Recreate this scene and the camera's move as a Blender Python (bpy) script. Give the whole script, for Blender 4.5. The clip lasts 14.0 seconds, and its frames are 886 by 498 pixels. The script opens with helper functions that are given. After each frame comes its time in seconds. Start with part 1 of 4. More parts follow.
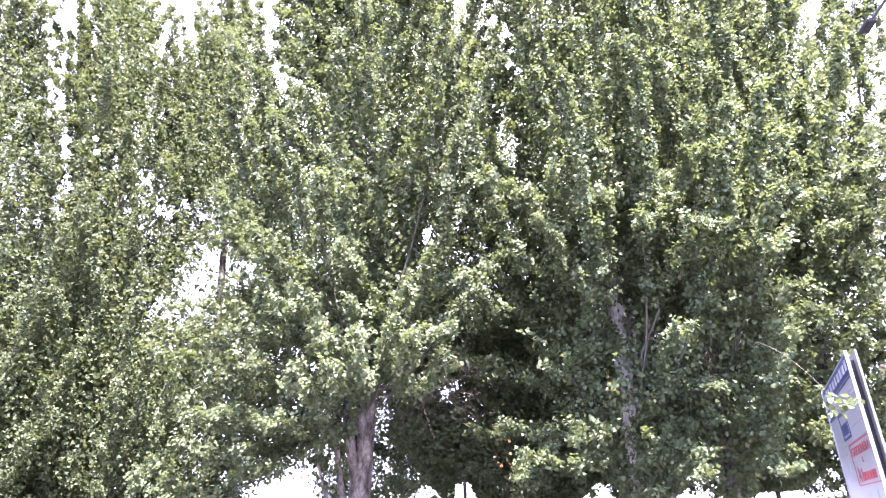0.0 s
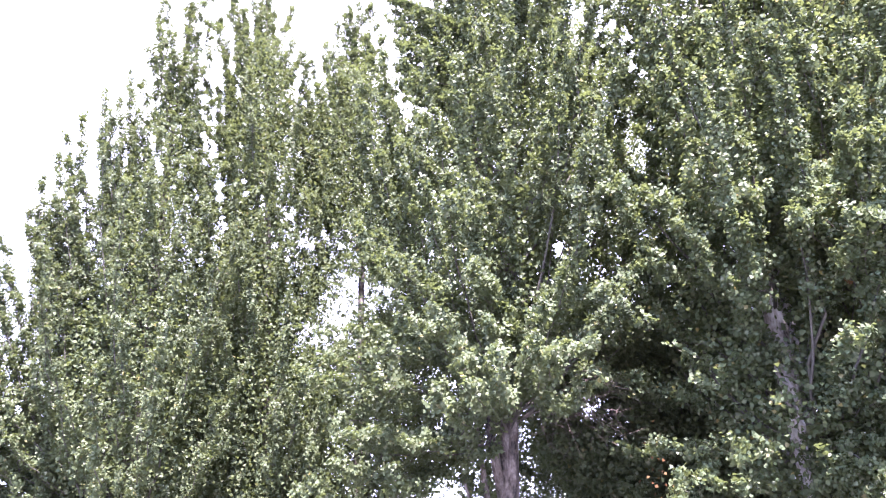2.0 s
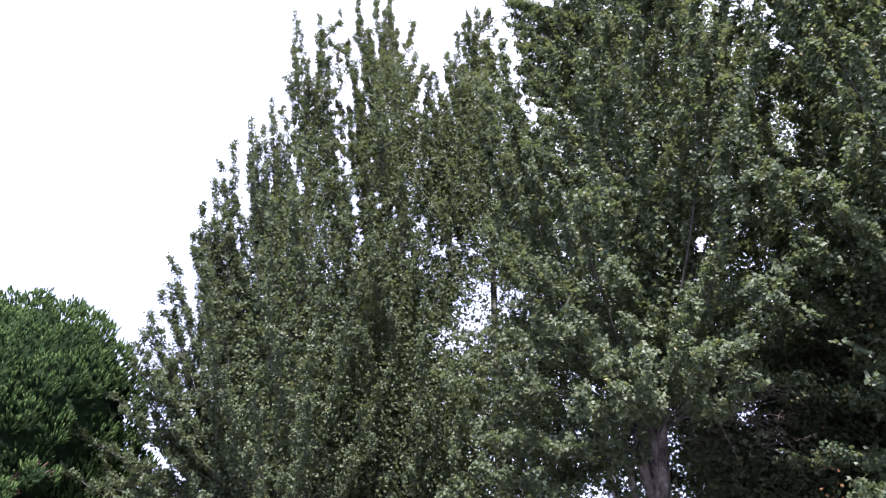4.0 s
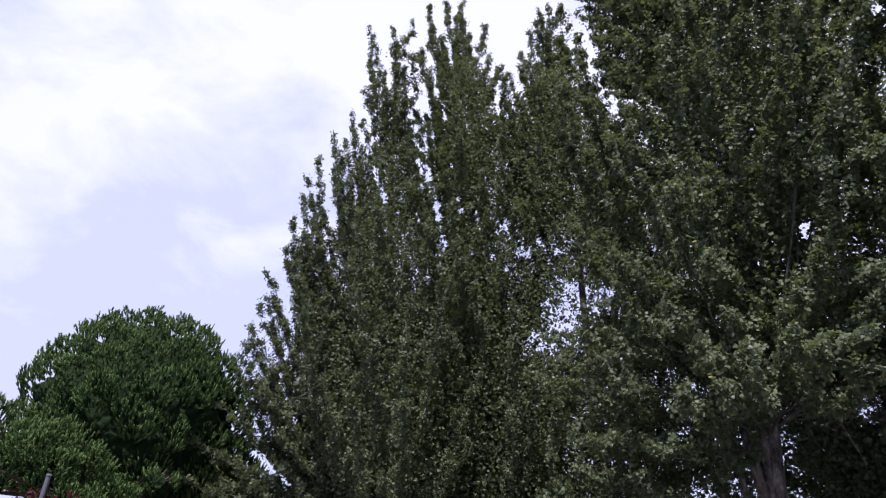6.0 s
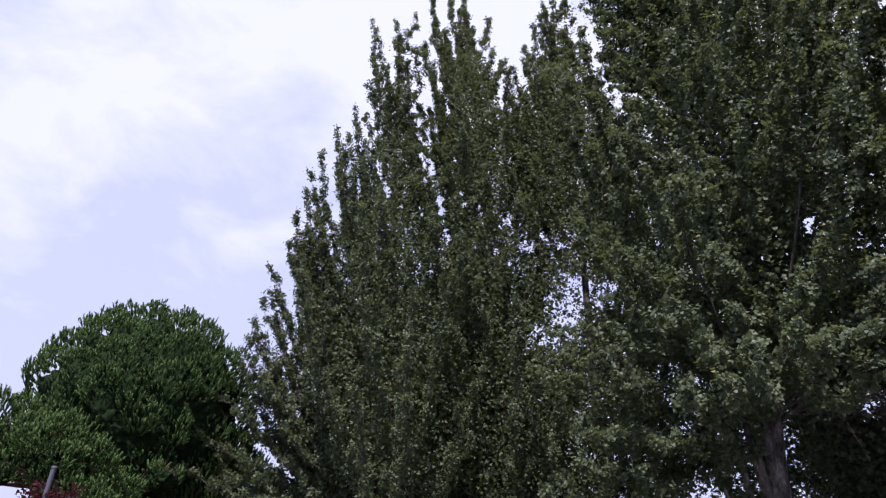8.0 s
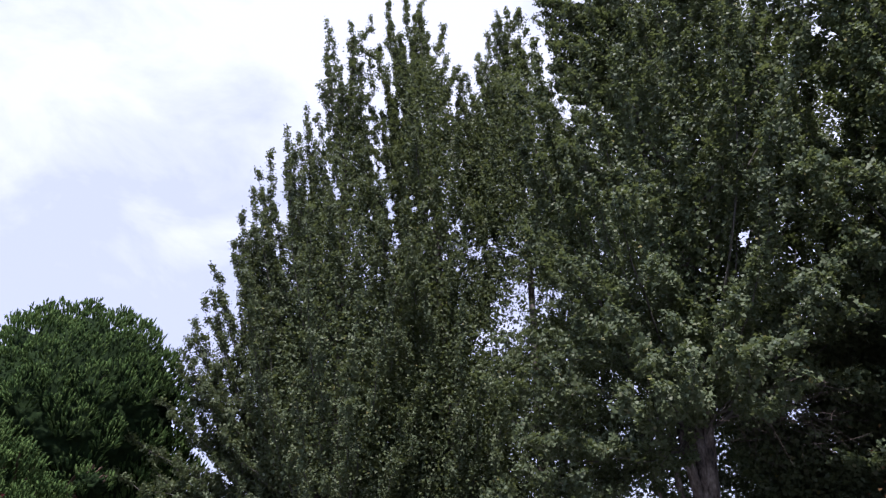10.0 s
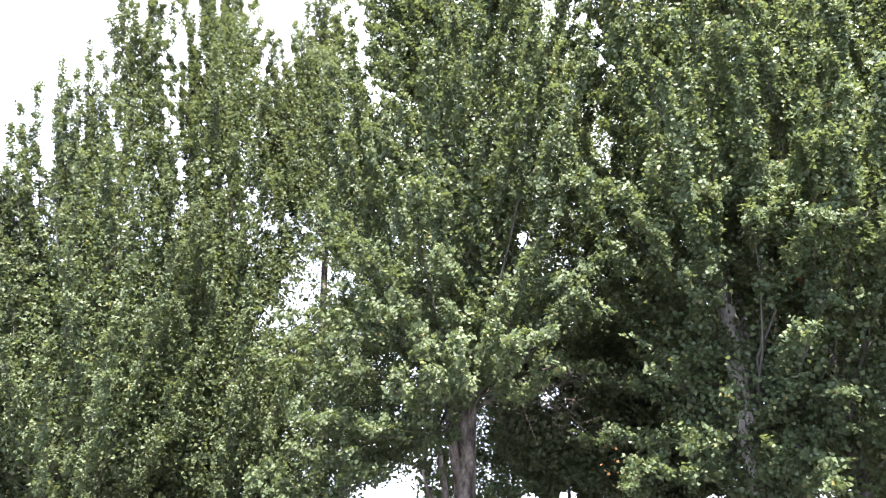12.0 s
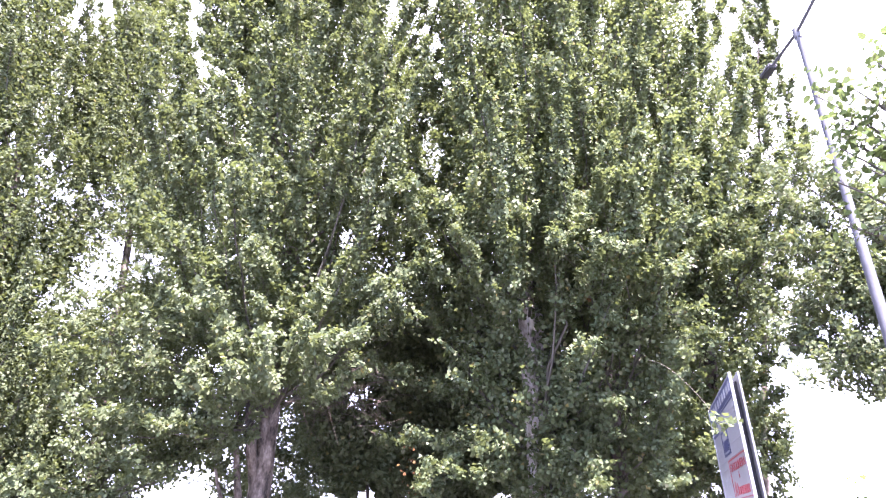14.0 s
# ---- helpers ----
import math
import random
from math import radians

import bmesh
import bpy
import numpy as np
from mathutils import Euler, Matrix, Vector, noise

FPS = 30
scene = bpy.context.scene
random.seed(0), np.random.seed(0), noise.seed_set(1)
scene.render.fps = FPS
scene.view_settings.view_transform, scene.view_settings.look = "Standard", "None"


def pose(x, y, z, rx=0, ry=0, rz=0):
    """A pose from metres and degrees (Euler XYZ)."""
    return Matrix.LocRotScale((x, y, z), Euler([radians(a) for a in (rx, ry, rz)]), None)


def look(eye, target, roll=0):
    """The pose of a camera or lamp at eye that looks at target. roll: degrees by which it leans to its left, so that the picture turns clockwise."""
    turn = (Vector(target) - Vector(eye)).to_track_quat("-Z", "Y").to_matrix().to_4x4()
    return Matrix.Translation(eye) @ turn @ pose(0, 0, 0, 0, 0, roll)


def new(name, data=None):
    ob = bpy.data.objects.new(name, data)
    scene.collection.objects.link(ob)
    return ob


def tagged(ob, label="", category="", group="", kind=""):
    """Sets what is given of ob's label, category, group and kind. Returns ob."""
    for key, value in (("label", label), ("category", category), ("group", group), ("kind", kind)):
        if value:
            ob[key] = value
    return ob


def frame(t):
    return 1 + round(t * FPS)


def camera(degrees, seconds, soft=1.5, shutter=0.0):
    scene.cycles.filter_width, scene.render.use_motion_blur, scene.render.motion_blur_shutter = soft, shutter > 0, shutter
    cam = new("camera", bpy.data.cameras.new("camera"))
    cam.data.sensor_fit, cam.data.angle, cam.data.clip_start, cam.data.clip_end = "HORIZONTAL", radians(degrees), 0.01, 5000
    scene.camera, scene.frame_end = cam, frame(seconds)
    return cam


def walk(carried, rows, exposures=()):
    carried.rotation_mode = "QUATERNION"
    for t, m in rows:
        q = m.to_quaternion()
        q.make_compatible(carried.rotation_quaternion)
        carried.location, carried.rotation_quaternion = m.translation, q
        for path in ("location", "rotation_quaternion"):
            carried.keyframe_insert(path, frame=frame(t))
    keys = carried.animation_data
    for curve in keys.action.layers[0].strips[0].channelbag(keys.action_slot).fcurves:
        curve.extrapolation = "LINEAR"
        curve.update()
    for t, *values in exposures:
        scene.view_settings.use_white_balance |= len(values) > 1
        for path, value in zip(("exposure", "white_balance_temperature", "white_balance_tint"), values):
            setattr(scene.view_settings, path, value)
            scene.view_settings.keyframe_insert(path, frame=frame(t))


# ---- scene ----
EYE = (0.0, 0.0, 1.6)
ARM = 0.577     # the camera is held out before the body and swings round it


def aim(yaw, pitch, roll):
    """Camera pose on its small arc: turn to the left, tilt up, lean."""
    a = radians(yaw)
    at = (EYE[0] - ARM * math.sin(a), EYE[1] + ARM * (math.cos(a) - 1), EYE[2])
    return pose(*at) @ pose(0, 0, 0, 0, 0, yaw) @ pose(0, 0, 0, 90 + pitch, 0, 0) @ pose(0, 0, 0, 0, 0, roll)


cam = camera(70.18, 14.0, soft=1.25)
PATH = [
    (0.0, aim(0.06, 23.59, -2.46)),
    (0.5, aim(2.02, 24.11, -2.52)),
    (1.0, aim(5.26, 24.11, -2.15)),
    (1.5, aim(8.70, 24.54, -1.65)),
    (2.0, aim(12.46, 25.53, -0.98)),
    (2.5, aim(15.91, 25.60, -0.04)),
    (3.0, aim(19.26, 25.83, 0.67)),
    (3.5, aim(22.54, 25.59, 1.43)),
    (4.0, aim(25.08, 25.82, 1.72)),
    (4.2, aim(26.16, 25.87, 1.77)),
    (5.2, aim(31.20, 25.98, 2.20)),
    (6.3, aim(33.66, 25.77, 2.42)),
    (6.5, aim(33.66, 25.60, 2.68)),
    (7.0, aim(33.71, 25.18, 2.47)),
    (8.2, aim(33.48, 25.36, 2.38)),
    (9.3, aim(31.87, 25.73, 2.15)),
    (9.5, aim(31.10, 25.83, 2.19)),
    (10.0, aim(28.60, 25.91, 1.80)),
    (10.5, aim(24.69, 25.77, 1.42)),
    (11.0, aim(18.77, 25.32, 0.85)),
    (11.5, aim(13.87, 24.86, -0.10)),
    (12.0, aim(9.08, 24.32, -0.64)),
    (12.5, aim(4.74, 24.30, -0.77)),
    (13.0, aim(-1.07, 24.01, -0.90)),
    (13.5, aim(-5.40, 24.03, -2.10)),
    (14.0, aim(-7.71, 23.96, -2.02)),
]
EXPOSURES = [
    (0.0, 3.57, 5530, 37), (1.5, 3.47, 5480, 38), (3.0, 2.67, 5380, 34), (4.0, 1.70, 5290, 28), (5.0, 1.03, 5340, 28),
    (6.5, 0.49, 5390, 29), (9.5, 0.54, 5390, 26), (10.5, 0.94, 5340, 19), (11.0, 1.55, 5250, 14), (11.5, 2.28, 5600, 11),
    (12.5, 3.04, 5840, 17), (13.0, 3.33, 5740, 23), (14.0, 3.39, 5640, 35),
]
walk(cam, PATH, EXPOSURES)

# ---- light ----
SUN_AZ, SUN_EL = 165.0, 64.0     # compass-like: degrees to the right of straight ahead (+y), degrees up


def make_world():
    w = bpy.data.worlds.new("sky")
    scene.world = w
    w.use_nodes = True
    nt = w.node_tree
    nt.nodes.clear()
    out = nt.nodes.new("ShaderNodeOutputWorld")
    bg = nt.nodes.new("ShaderNodeBackground")
    sky = nt.nodes.new("ShaderNodeTexSky")
    sky.sky_type = "NISHITA"
    sky.sun_disc = False
    sky.sun_elevation = radians(SUN_EL)
    sky.sun_rotation = radians(SUN_AZ)
    sky.dust_density = 2.0
    ln = nt.links.new

    def math_node(kind, a, b=None, c=None):
        n = nt.nodes.new("ShaderNodeMath")
        n.operation = kind
        for k, v in enumerate((a, b, c)):
            if isinstance(v, (int, float)):
                n.inputs[k].default_value = v
            elif v is not None:
                ln(v, n.inputs[k])
        return n.outputs[0]

    co = nt.nodes.new("ShaderNodeTexCoord")
    mp = nt.nodes.new("ShaderNodeMapping")
    mp.inputs["Scale"].default_value = (1.0, 1.0, 1.7)
    mp.inputs["Location"].default_value = (0.35, 0.1, 0.2)
    ln(co.outputs["Generated"], mp.inputs["Vector"])
    nz = nt.nodes.new("ShaderNodeTexNoise")
    nz.inputs["Scale"].default_value = 4.2
    nz.inputs["Detail"].default_value = 9.0
    nz.inputs["Roughness"].default_value = 0.58
    nz.inputs["Distortion"].default_value = 0.35
    ln(mp.outputs[0], nz.inputs["Vector"])
    xyz = nt.nodes.new("ShaderNodeSeparateXYZ")
    ln(co.outputs["Generated"], xyz.inputs[0])
    # a bank of white cloud over the upper sky with a ragged lower edge, thin wisps below it
    edge = math_node("MULTIPLY_ADD", xyz.outputs[0], 0.10, -0.40)
    height = math_node("ADD", xyz.outputs[2], edge)
    bank = math_node("MULTIPLY_ADD", math_node("SUBTRACT", nz.outputs[0], 0.5), 1.25, height)
    rp = nt.nodes.new("ShaderNodeValToRGB")
    rp.color_ramp.elements[0].position, rp.color_ramp.elements[0].color = 0.0, (0.08, 0.08, 0.08, 1)
    rp.color_ramp.elements[1].position = 0.30
    ln(math_node("MULTIPLY_ADD", bank, 1.0, 0.10), rp.inputs[0])
    # thin veil everywhere, thick white cloud in the bank
    veil = nt.nodes.new("ShaderNodeMix")
    veil.data_type = "RGBA"
    # haze and cloud thin out towards the rear, away from the view and the sun
    ahead = nt.nodes.new("ShaderNodeMapRange")
    ahead.interpolation_type = "SMOOTHSTEP"
    ahead.inputs[1].default_value, ahead.inputs[2].default_value = -0.55, 0.35
    ahead.inputs[3].default_value, ahead.inputs[4].default_value = 0.15, 0.9
    ln(xyz.outputs[1], ahead.inputs[0])
    ln(ahead.outputs[0], veil.inputs[0])
    veil.inputs[7].default_value = (9.3, 9.4, 10.5, 1)
    mix = nt.nodes.new("ShaderNodeMix")
    mix.data_type = "RGBA"
    mix.inputs[7].default_value = (12.5, 12.3, 12.3, 1)
    open_sky = nt.nodes.new("ShaderNodeVectorMath")
    open_sky.operation = "SCALE"
    open_sky.inputs["Scale"].default_value = 2.0
    ln(sky.outputs[0], open_sky.inputs[0])
    ln(open_sky.outputs[0], veil.inputs[6])
    ln(veil.outputs[2], mix.inputs[6])
    ln(math_node("MULTIPLY", rp.outputs[0], ahead.outputs[0]), mix.inputs[0])
    ln(mix.outputs[2], bg.inputs[0])
    bg.inputs[1].default_value = 0.057
    ln(bg.outputs[0], out.inputs[0])


make_world()
sun_data = bpy.data.lights.new("sun", "SUN")
sun_data.energy = 5.0
sun_data.angle = radians(1.0)
sun_data.color = (1.0, 0.93, 0.74)
sun = new("sun", sun_data)
_a, _e = radians(SUN_AZ), radians(SUN_EL)
SUN_DIR = Vector((math.sin(_a) * math.cos(_e), math.cos(_a) * math.cos(_e), math.sin(_e)))
sun.matrix_world = look(SUN_DIR * 60, (0, 0, 0))


# ---- materials ----
def nodes_of(name):
    m = bpy.data.materials.new(name)
    m.use_nodes = True
    nt = m.node_tree
    return m, nt, nt.nodes["Principled BSDF"]


def ramp(nt, stops):
    r = nt.nodes.new("ShaderNodeValToRGB")
    el = r.color_ramp.elements
    while len(el) < len(stops):
        el.new(0.5)
    for e, (p, c) in zip(el, stops):
        e.position, e.color = p, (*c, 1)
    return r


def leaf_material(name, stops, rough=0.42, glow=0.3, through_tint=(0.22, 0.34, 0.05)):
    """Leaf: colour varies from leaf to leaf, light passes through a little."""
    m, nt, b = nodes_of(name)
    geo = nt.nodes.new("ShaderNodeNewGeometry")
    r = ramp(nt, stops)
    nt.links.new(geo.outputs["Random Per Island"], r.inputs[0])
    co = nt.nodes.new("ShaderNodeTexCoord")
    nz = nt.nodes.new("ShaderNodeTexNoise")
    nz.inputs["Scale"].default_value = 0.55
    nz.inputs["Detail"].default_value = 3.0
    nt.links.new(co.outputs["Object"], nz.inputs["Vector"])
    hsv = nt.nodes.new("ShaderNodeHueSaturation")
    mr = nt.nodes.new("ShaderNodeMapRange")
    mr.inputs[3].default_value, mr.inputs[4].default_value = 0.7, 1.35
    nt.links.new(nz.outputs[0], mr.inputs[0])
    nt.links.new(mr.outputs[0], hsv.inputs["Value"])
    nt.links.new(r.outputs[0], hsv.inputs["Color"])
    nt.links.new(hsv.outputs[0], b.inputs["Base Color"])
    b.inputs["Roughness"].default_value = rough
    b.inputs["Specular IOR Level"].default_value = 0.13
    tr = nt.nodes.new("ShaderNodeBsdfTranslucent")
    tr.inputs[0].default_value = (*through_tint, 1)
    mx = nt.nodes.new("ShaderNodeMixShader")
    mx.inputs[0].default_value = glow
    out = nt.nodes["Material Output"]
    nt.links.new(b.outputs[0], mx.inputs[1])
    nt.links.new(tr.outputs[0], mx.inputs[2])
    nt.links.new(mx.outputs[0], out.inputs[0])
    return m


def rough_material(name, stops, scale, rough=0.8, bump=0.3, detail=6.0, metal=0.0, stretch=(1, 1, 1), fine=None):
    """Surface with stains at one scale and grain with relief at another."""
    m, nt, b = nodes_of(name)
    co = nt.nodes.new("ShaderNodeTexCoord")
    mp = nt.nodes.new("ShaderNodeMapping")
    mp.inputs["Scale"].default_value = stretch
    nt.links.new(co.outputs["Object"], mp.inputs[0])
    n1 = nt.nodes.new("ShaderNodeTexNoise")
    n1.inputs["Scale"].default_value = scale
    n1.inputs["Detail"].default_value = detail
    n2 = nt.nodes.new("ShaderNodeTexNoise")
    n2.inputs["Scale"].default_value = fine or scale * 9
    n2.inputs["Detail"].default_value = 4
    for n in (n1, n2):
        nt.links.new(mp.outputs[0], n.inputs["Vector"])
    ad = nt.nodes.new("ShaderNodeMath")
    ad.operation = "MULTIPLY_ADD"
    ad.inputs[1].default_value = 0.35
    nt.links.new(n2.outputs[0], ad.inputs[0])
    sb = nt.nodes.new("ShaderNodeMath")
    sb.operation = "MULTIPLY_ADD"
    sb.inputs[1].default_value, sb.inputs[2].default_value = 0.75, -0.05
    nt.links.new(n1.outputs[0], sb.inputs[0])
    nt.links.new(sb.outputs[0], ad.inputs[2])
    r = ramp(nt, stops)
    nt.links.new(ad.outputs[0], r.inputs[0])
    nt.links.new(r.outputs[0], b.inputs["Base Color"])
    bp = nt.nodes.new("ShaderNodeBump")
    bp.inputs["Strength"].default_value = bump
    bp.inputs["Distance"].default_value = 0.02
    nt.links.new(ad.outputs[0], bp.inputs["Height"])
    nt.links.new(bp.outputs[0], b.inputs["Normal"])
    b.inputs["Roughness"].default_value = rough
    b.inputs["Metallic"].default_value = metal
    return m


M_LEAF = leaf_material("poplar_leaf", [
    (0.0, (0.052, 0.067, 0.036)), (0.40, (0.070, 0.087, 0.046)), (0.80, (0.094, 0.110, 0.057)),
    (0.93, (0.112, 0.124, 0.073)), (0.985, (0.142, 0.150, 0.095)), (1.0, (0.201, 0.170, 0.056))],
    rough=0.5, glow=0.20, through_tint=(0.235, 0.280, 0.085))
M_LEAF_OLIVE = leaf_material("poplar_leaf_olive", [
    (0.0, (0.052, 0.067, 0.035)), (0.40, (0.070, 0.086, 0.043)), (0.80, (0.092, 0.107, 0.054)),
    (0.93, (0.108, 0.121, 0.067)), (0.985, (0.133, 0.143, 0.090)), (1.0, (0.190, 0.160, 0.053))],
    rough=0.5, glow=0.20, through_tint=(0.238, 0.280, 0.081))
M_LEAF_FRESH = leaf_material("poplar_leaf_fresh", [
    (0.0, (0.050, 0.068, 0.036)), (0.40, (0.071, 0.090, 0.047)), (0.80, (0.097, 0.115, 0.058)),
    (0.93, (0.116, 0.130, 0.076)), (0.985, (0.149, 0.155, 0.097)), (1.0, (0.241, 0.180, 0.054))],
    rough=0.5, glow=0.22, through_tint=(0.255, 0.300, 0.093))
M_LEAF_BROAD = leaf_material("broad_leaf", [
    (0.0, (0.045, 0.065, 0.022)), (0.5, (0.065, 0.09, 0.03)), (0.85, (0.09, 0.115, 0.035)), (1.0, (0.13, 0.12, 0.05))], glow=0.30, through_tint=(0.20, 0.26, 0.09))
M_LEAF_RED = leaf_material("red_leaf", [
    (0.0, (0.023, 0.007, 0.008)), (0.6, (0.045, 0.012, 0.015)), (1.0, (0.068, 0.030, 0.024))], through_tint=(0.135, 0.030, 0.036))
M_LEAF_DRY = leaf_material("dry_leaf", [
    (0.0, (0.070, 0.032, 0.017)), (0.6, (0.126, 0.061, 0.028)), (1.0, (0.182, 0.108, 0.049))], through_tint=(0.140, 0.065, 0.021))
M_NEEDLE = leaf_material("pine_needle", [
    (0.0, (0.032, 0.058, 0.018)), (0.5, (0.054, 0.088, 0.025)), (1.0, (0.085, 0.121, 0.036))], rough=0.85, glow=0.15,
    through_tint=(0.085, 0.128, 0.027))
# near-black: the shade inside the pine crown is put into the colour
M_PINE_SHADE = rough_material("pine_crown_shade", [(0.3, (0.006, 0.012, 0.005)), (0.7, (0.02, 0.034, 0.010))], 9.0, rough=0.9, bump=1.0)
for _m in (M_NEEDLE, M_PINE_SHADE):
    _m.node_tree.nodes["Principled BSDF"].inputs["Specular IOR Level"].default_value = 0.08
M_BARK = rough_material("pale_bark", [
    (0.36, (0.020, 0.016, 0.014)), (0.44, (0.072, 0.055, 0.047)), (0.55, (0.14, 0.112, 0.098)), (0.66, (0.26, 0.222, 0.20))],
    4.0, rough=0.85, bump=1.0, stretch=(1.6, 1.6, 0.85), fine=20)
M_BARK_PALE = rough_material("whitish_bark", [
    (0.36, (0.05, 0.04, 0.034)), (0.42, (0.24, 0.20, 0.175)), (0.50, (0.42, 0.375, 0.34)), (0.64, (0.62, 0.58, 0.54))],
    3.4, rough=0.85, bump=0.8, stretch=(1.6, 1.6, 0.7), fine=20)
M_TWIG = rough_material("twig_bark", [(0.3, (0.035, 0.030, 0.024)), (0.7, (0.12, 0.105, 0.085))], 6.0, rough=0.8, bump=0.2)
M_DEAD = rough_material("dead_twig", [(0.3, (0.045, 0.030, 0.027)), (0.7, (0.12, 0.085, 0.075))], 6.0, rough=0.85, bump=0.2)
M_BARK_DARK = rough_material("pine_bark", [(0.3, (0.05, 0.03, 0.02)), (0.7, (0.19, 0.12, 0.08))], 5.0, bump=0.8, stretch=(1, 1, 0.4))
M_STEEL = rough_material("galvanised_steel", [(0.3, (0.06, 0.06, 0.072)), (0.7, (0.10, 0.10, 0.115))], 4.0, rough=0.7, bump=0.03, metal=0.0)
# near-black: the sign's gap shade as a colour, and the lamp's dark glass
M_DARK = rough_material("gap_shade_dark_glass", [(0.3, (0.012, 0.012, 0.015)), (0.7, (0.028, 0.028, 0.034))], 5.0, rough=0.7, bump=0.05)
M_WHITE = rough_material("sign_white", [(0.2, (0.25, 0.25, 0.275)), (0.5, (0.35, 0.35, 0.375)), (0.8, (0.42, 0.42, 0.44))], 1.6, rough=0.4, bump=0.02)
# darker copy of the sign white: the shade on both faces is in the colour
M_WHITE_SHADED = rough_material("sign_white_shaded", [(0.2, (0.17, 0.17, 0.19)), (0.5, (0.23, 0.23, 0.25)), (0.8, (0.28, 0.28, 0.30))], 1.6, rough=0.4, bump=0.02)
M_BLUE = rough_material("sign_blue", [(0.3, (0.02, 0.024, 0.08)), (0.7, (0.032, 0.04, 0.125))], 3.0, rough=0.45, bump=0.02)
M_RED = rough_material("sign_red", [(0.3, (0.26, 0.018, 0.03)), (0.7, (0.34, 0.03, 0.045))], 3.0, rough=0.45, bump=0.02)
M_GREY = rough_material("sign_grey", [(0.3, (0.22, 0.22, 0.25)), (0.7, (0.34, 0.34, 0.37))], 3.0, rough=0.5, bump=0.02)
M_PAVING = rough_material("worn_asphalt", [(0.3, (0.055, 0.055, 0.057)), (0.7, (0.10, 0.098, 0.095))], 0.7, rough=0.9, bump=0.4, fine=60)


# ---- mesh helpers ----
def part(name, bm, material, parent=None, label="", kind=""):
    """Links a bmesh as one mesh object under a thing or a part."""
    me = bpy.data.meshes.new(name)
    bm.to_mesh(me)
    bm.free()
    me.materials.append(material)
    ob = new(name, me)
    if parent is not None:
        ob.parent = parent
    return tagged(ob, label=label, kind=kind)


def part_np(name, verts, faces, material, parent=None, label="", kind=""):
    """Links arrays of vertices and of quads (or triangles) as one mesh object."""
    me = bpy.data.meshes.new(name)
    n, k = faces.shape
    me.vertices.add(len(verts))
    me.vertices.foreach_set("co", np.ascontiguousarray(verts, dtype=np.float32).ravel())
    me.loops.add(n * k)
    me.loops.foreach_set("vertex_index", np.ascontiguousarray(faces, dtype=np.int32).ravel())
    me.polygons.add(n)
    me.polygons.foreach_set("loop_start", np.arange(0, n * k, k, dtype=np.int32))
    me.update(calc_edges=True)
    me.materials.append(material)
    ob = new(name, me)
    if parent is not None:
        ob.parent = parent
    return tagged(ob, label=label, kind=kind)


def thing(name, at, label, category, group="", kind=""):
    ob = new(name)
    ob.empty_display_size = 0.2
    ob.matrix_world = Matrix.Translation(at)
    return tagged(ob, label, category, group, kind)


def unit(v):
    return v / np.maximum(np.linalg.norm(v, axis=-1, keepdims=True), 1e-9)


def tube(points, radii, sides, lumps=0.0, rng=None):
    """Vertices and quads of a tapered tube along points."""
    p = np.asarray(points, float)
    r = np.asarray(radii, float)
    t = unit(np.gradient(p, axis=0))
    ref = np.where(np.abs(t[:, 2:3]) > 0.9, np.array([[1.0, 0, 0]]), np.array([[0, 0, 1.0]]))
    a = unit(np.cross(ref, t))
    b = np.cross(t, a)
    ang = np.linspace(0, 2 * np.pi, sides, endpoint=False)
    k = np.ones((len(p), sides))
    if lumps:
        k = 1 + lumps * (rng.random((len(p), sides)) - 0.5) + lumps * 0.8 * np.sin(ang * 3 + 1.3)[None]
    v = p[:, None] + (r[:, None] * k)[..., None] * (a[:, None] * np.cos(ang)[None, :, None] + b[:, None] * np.sin(ang)[None, :, None])
    i = np.arange(len(p) - 1)[:, None] * sides
    j = np.arange(sides)[None]
    j2 = (j + 1) % sides
    f = np.stack([i + j, i + j2, i + sides + j2, i + sides + j], -1).reshape(-1, 4)
    return v.reshape(-1, 3), f


def join(pieces):
    vs, fs, n = [], [], 0
    for v, f in pieces:
        vs.append(v)
        fs.append(f + n)
        n += len(v)
    return np.concatenate(vs), np.concatenate(fs)


def bezier(a, b, c, n):
    t = np.linspace(0, 1, n)[:, None]
    return (1 - t) ** 2 * a + 2 * t * (1 - t) * b + t * t * c


LEAF_SHAPE = np.array([(0, 0, 0), (0.34, -0.52, 0.13), (1.0, 0, -0.04), (0.30, 0.52, 0.13)])
OVAL_SHAPE = np.array([(0, 0, 0), (0.22, -0.26, 0.06), (0.55, -0.33, 0.05), (0.84, -0.2, 0.0), (1.05, 0, -0.06), (0.84, 0.2, 0.0), (0.55, 0.33, 0.05), (0.22, 0.26, 0.06)])
DELTA_SHAPE = np.array([(0.05, -0.45, 0.06), (1.0, 0, -0.05), (0.12, 0.46, 0.05)])


def leaves(centre, normal, axis, size, shape=LEAF_SHAPE):
    """Leaves (folded along the midrib, or plain deltas), as one pair of arrays."""
    n = unit(normal)
    u = unit(axis - (axis * n).sum(1, keepdims=True) * n)
    w = np.cross(n, u)
    s = shape
    v = centre[:, None] + size[:, None, None] * (u[:, None] * (s[None, :, 0:1] - 0.4) + w[:, None] * s[None, :, 1:2] + n[:, None] * s[None, :, 2:3])
    return v.reshape(-1, 3), np.arange(len(centre) * len(s)).reshape(-1, len(s))


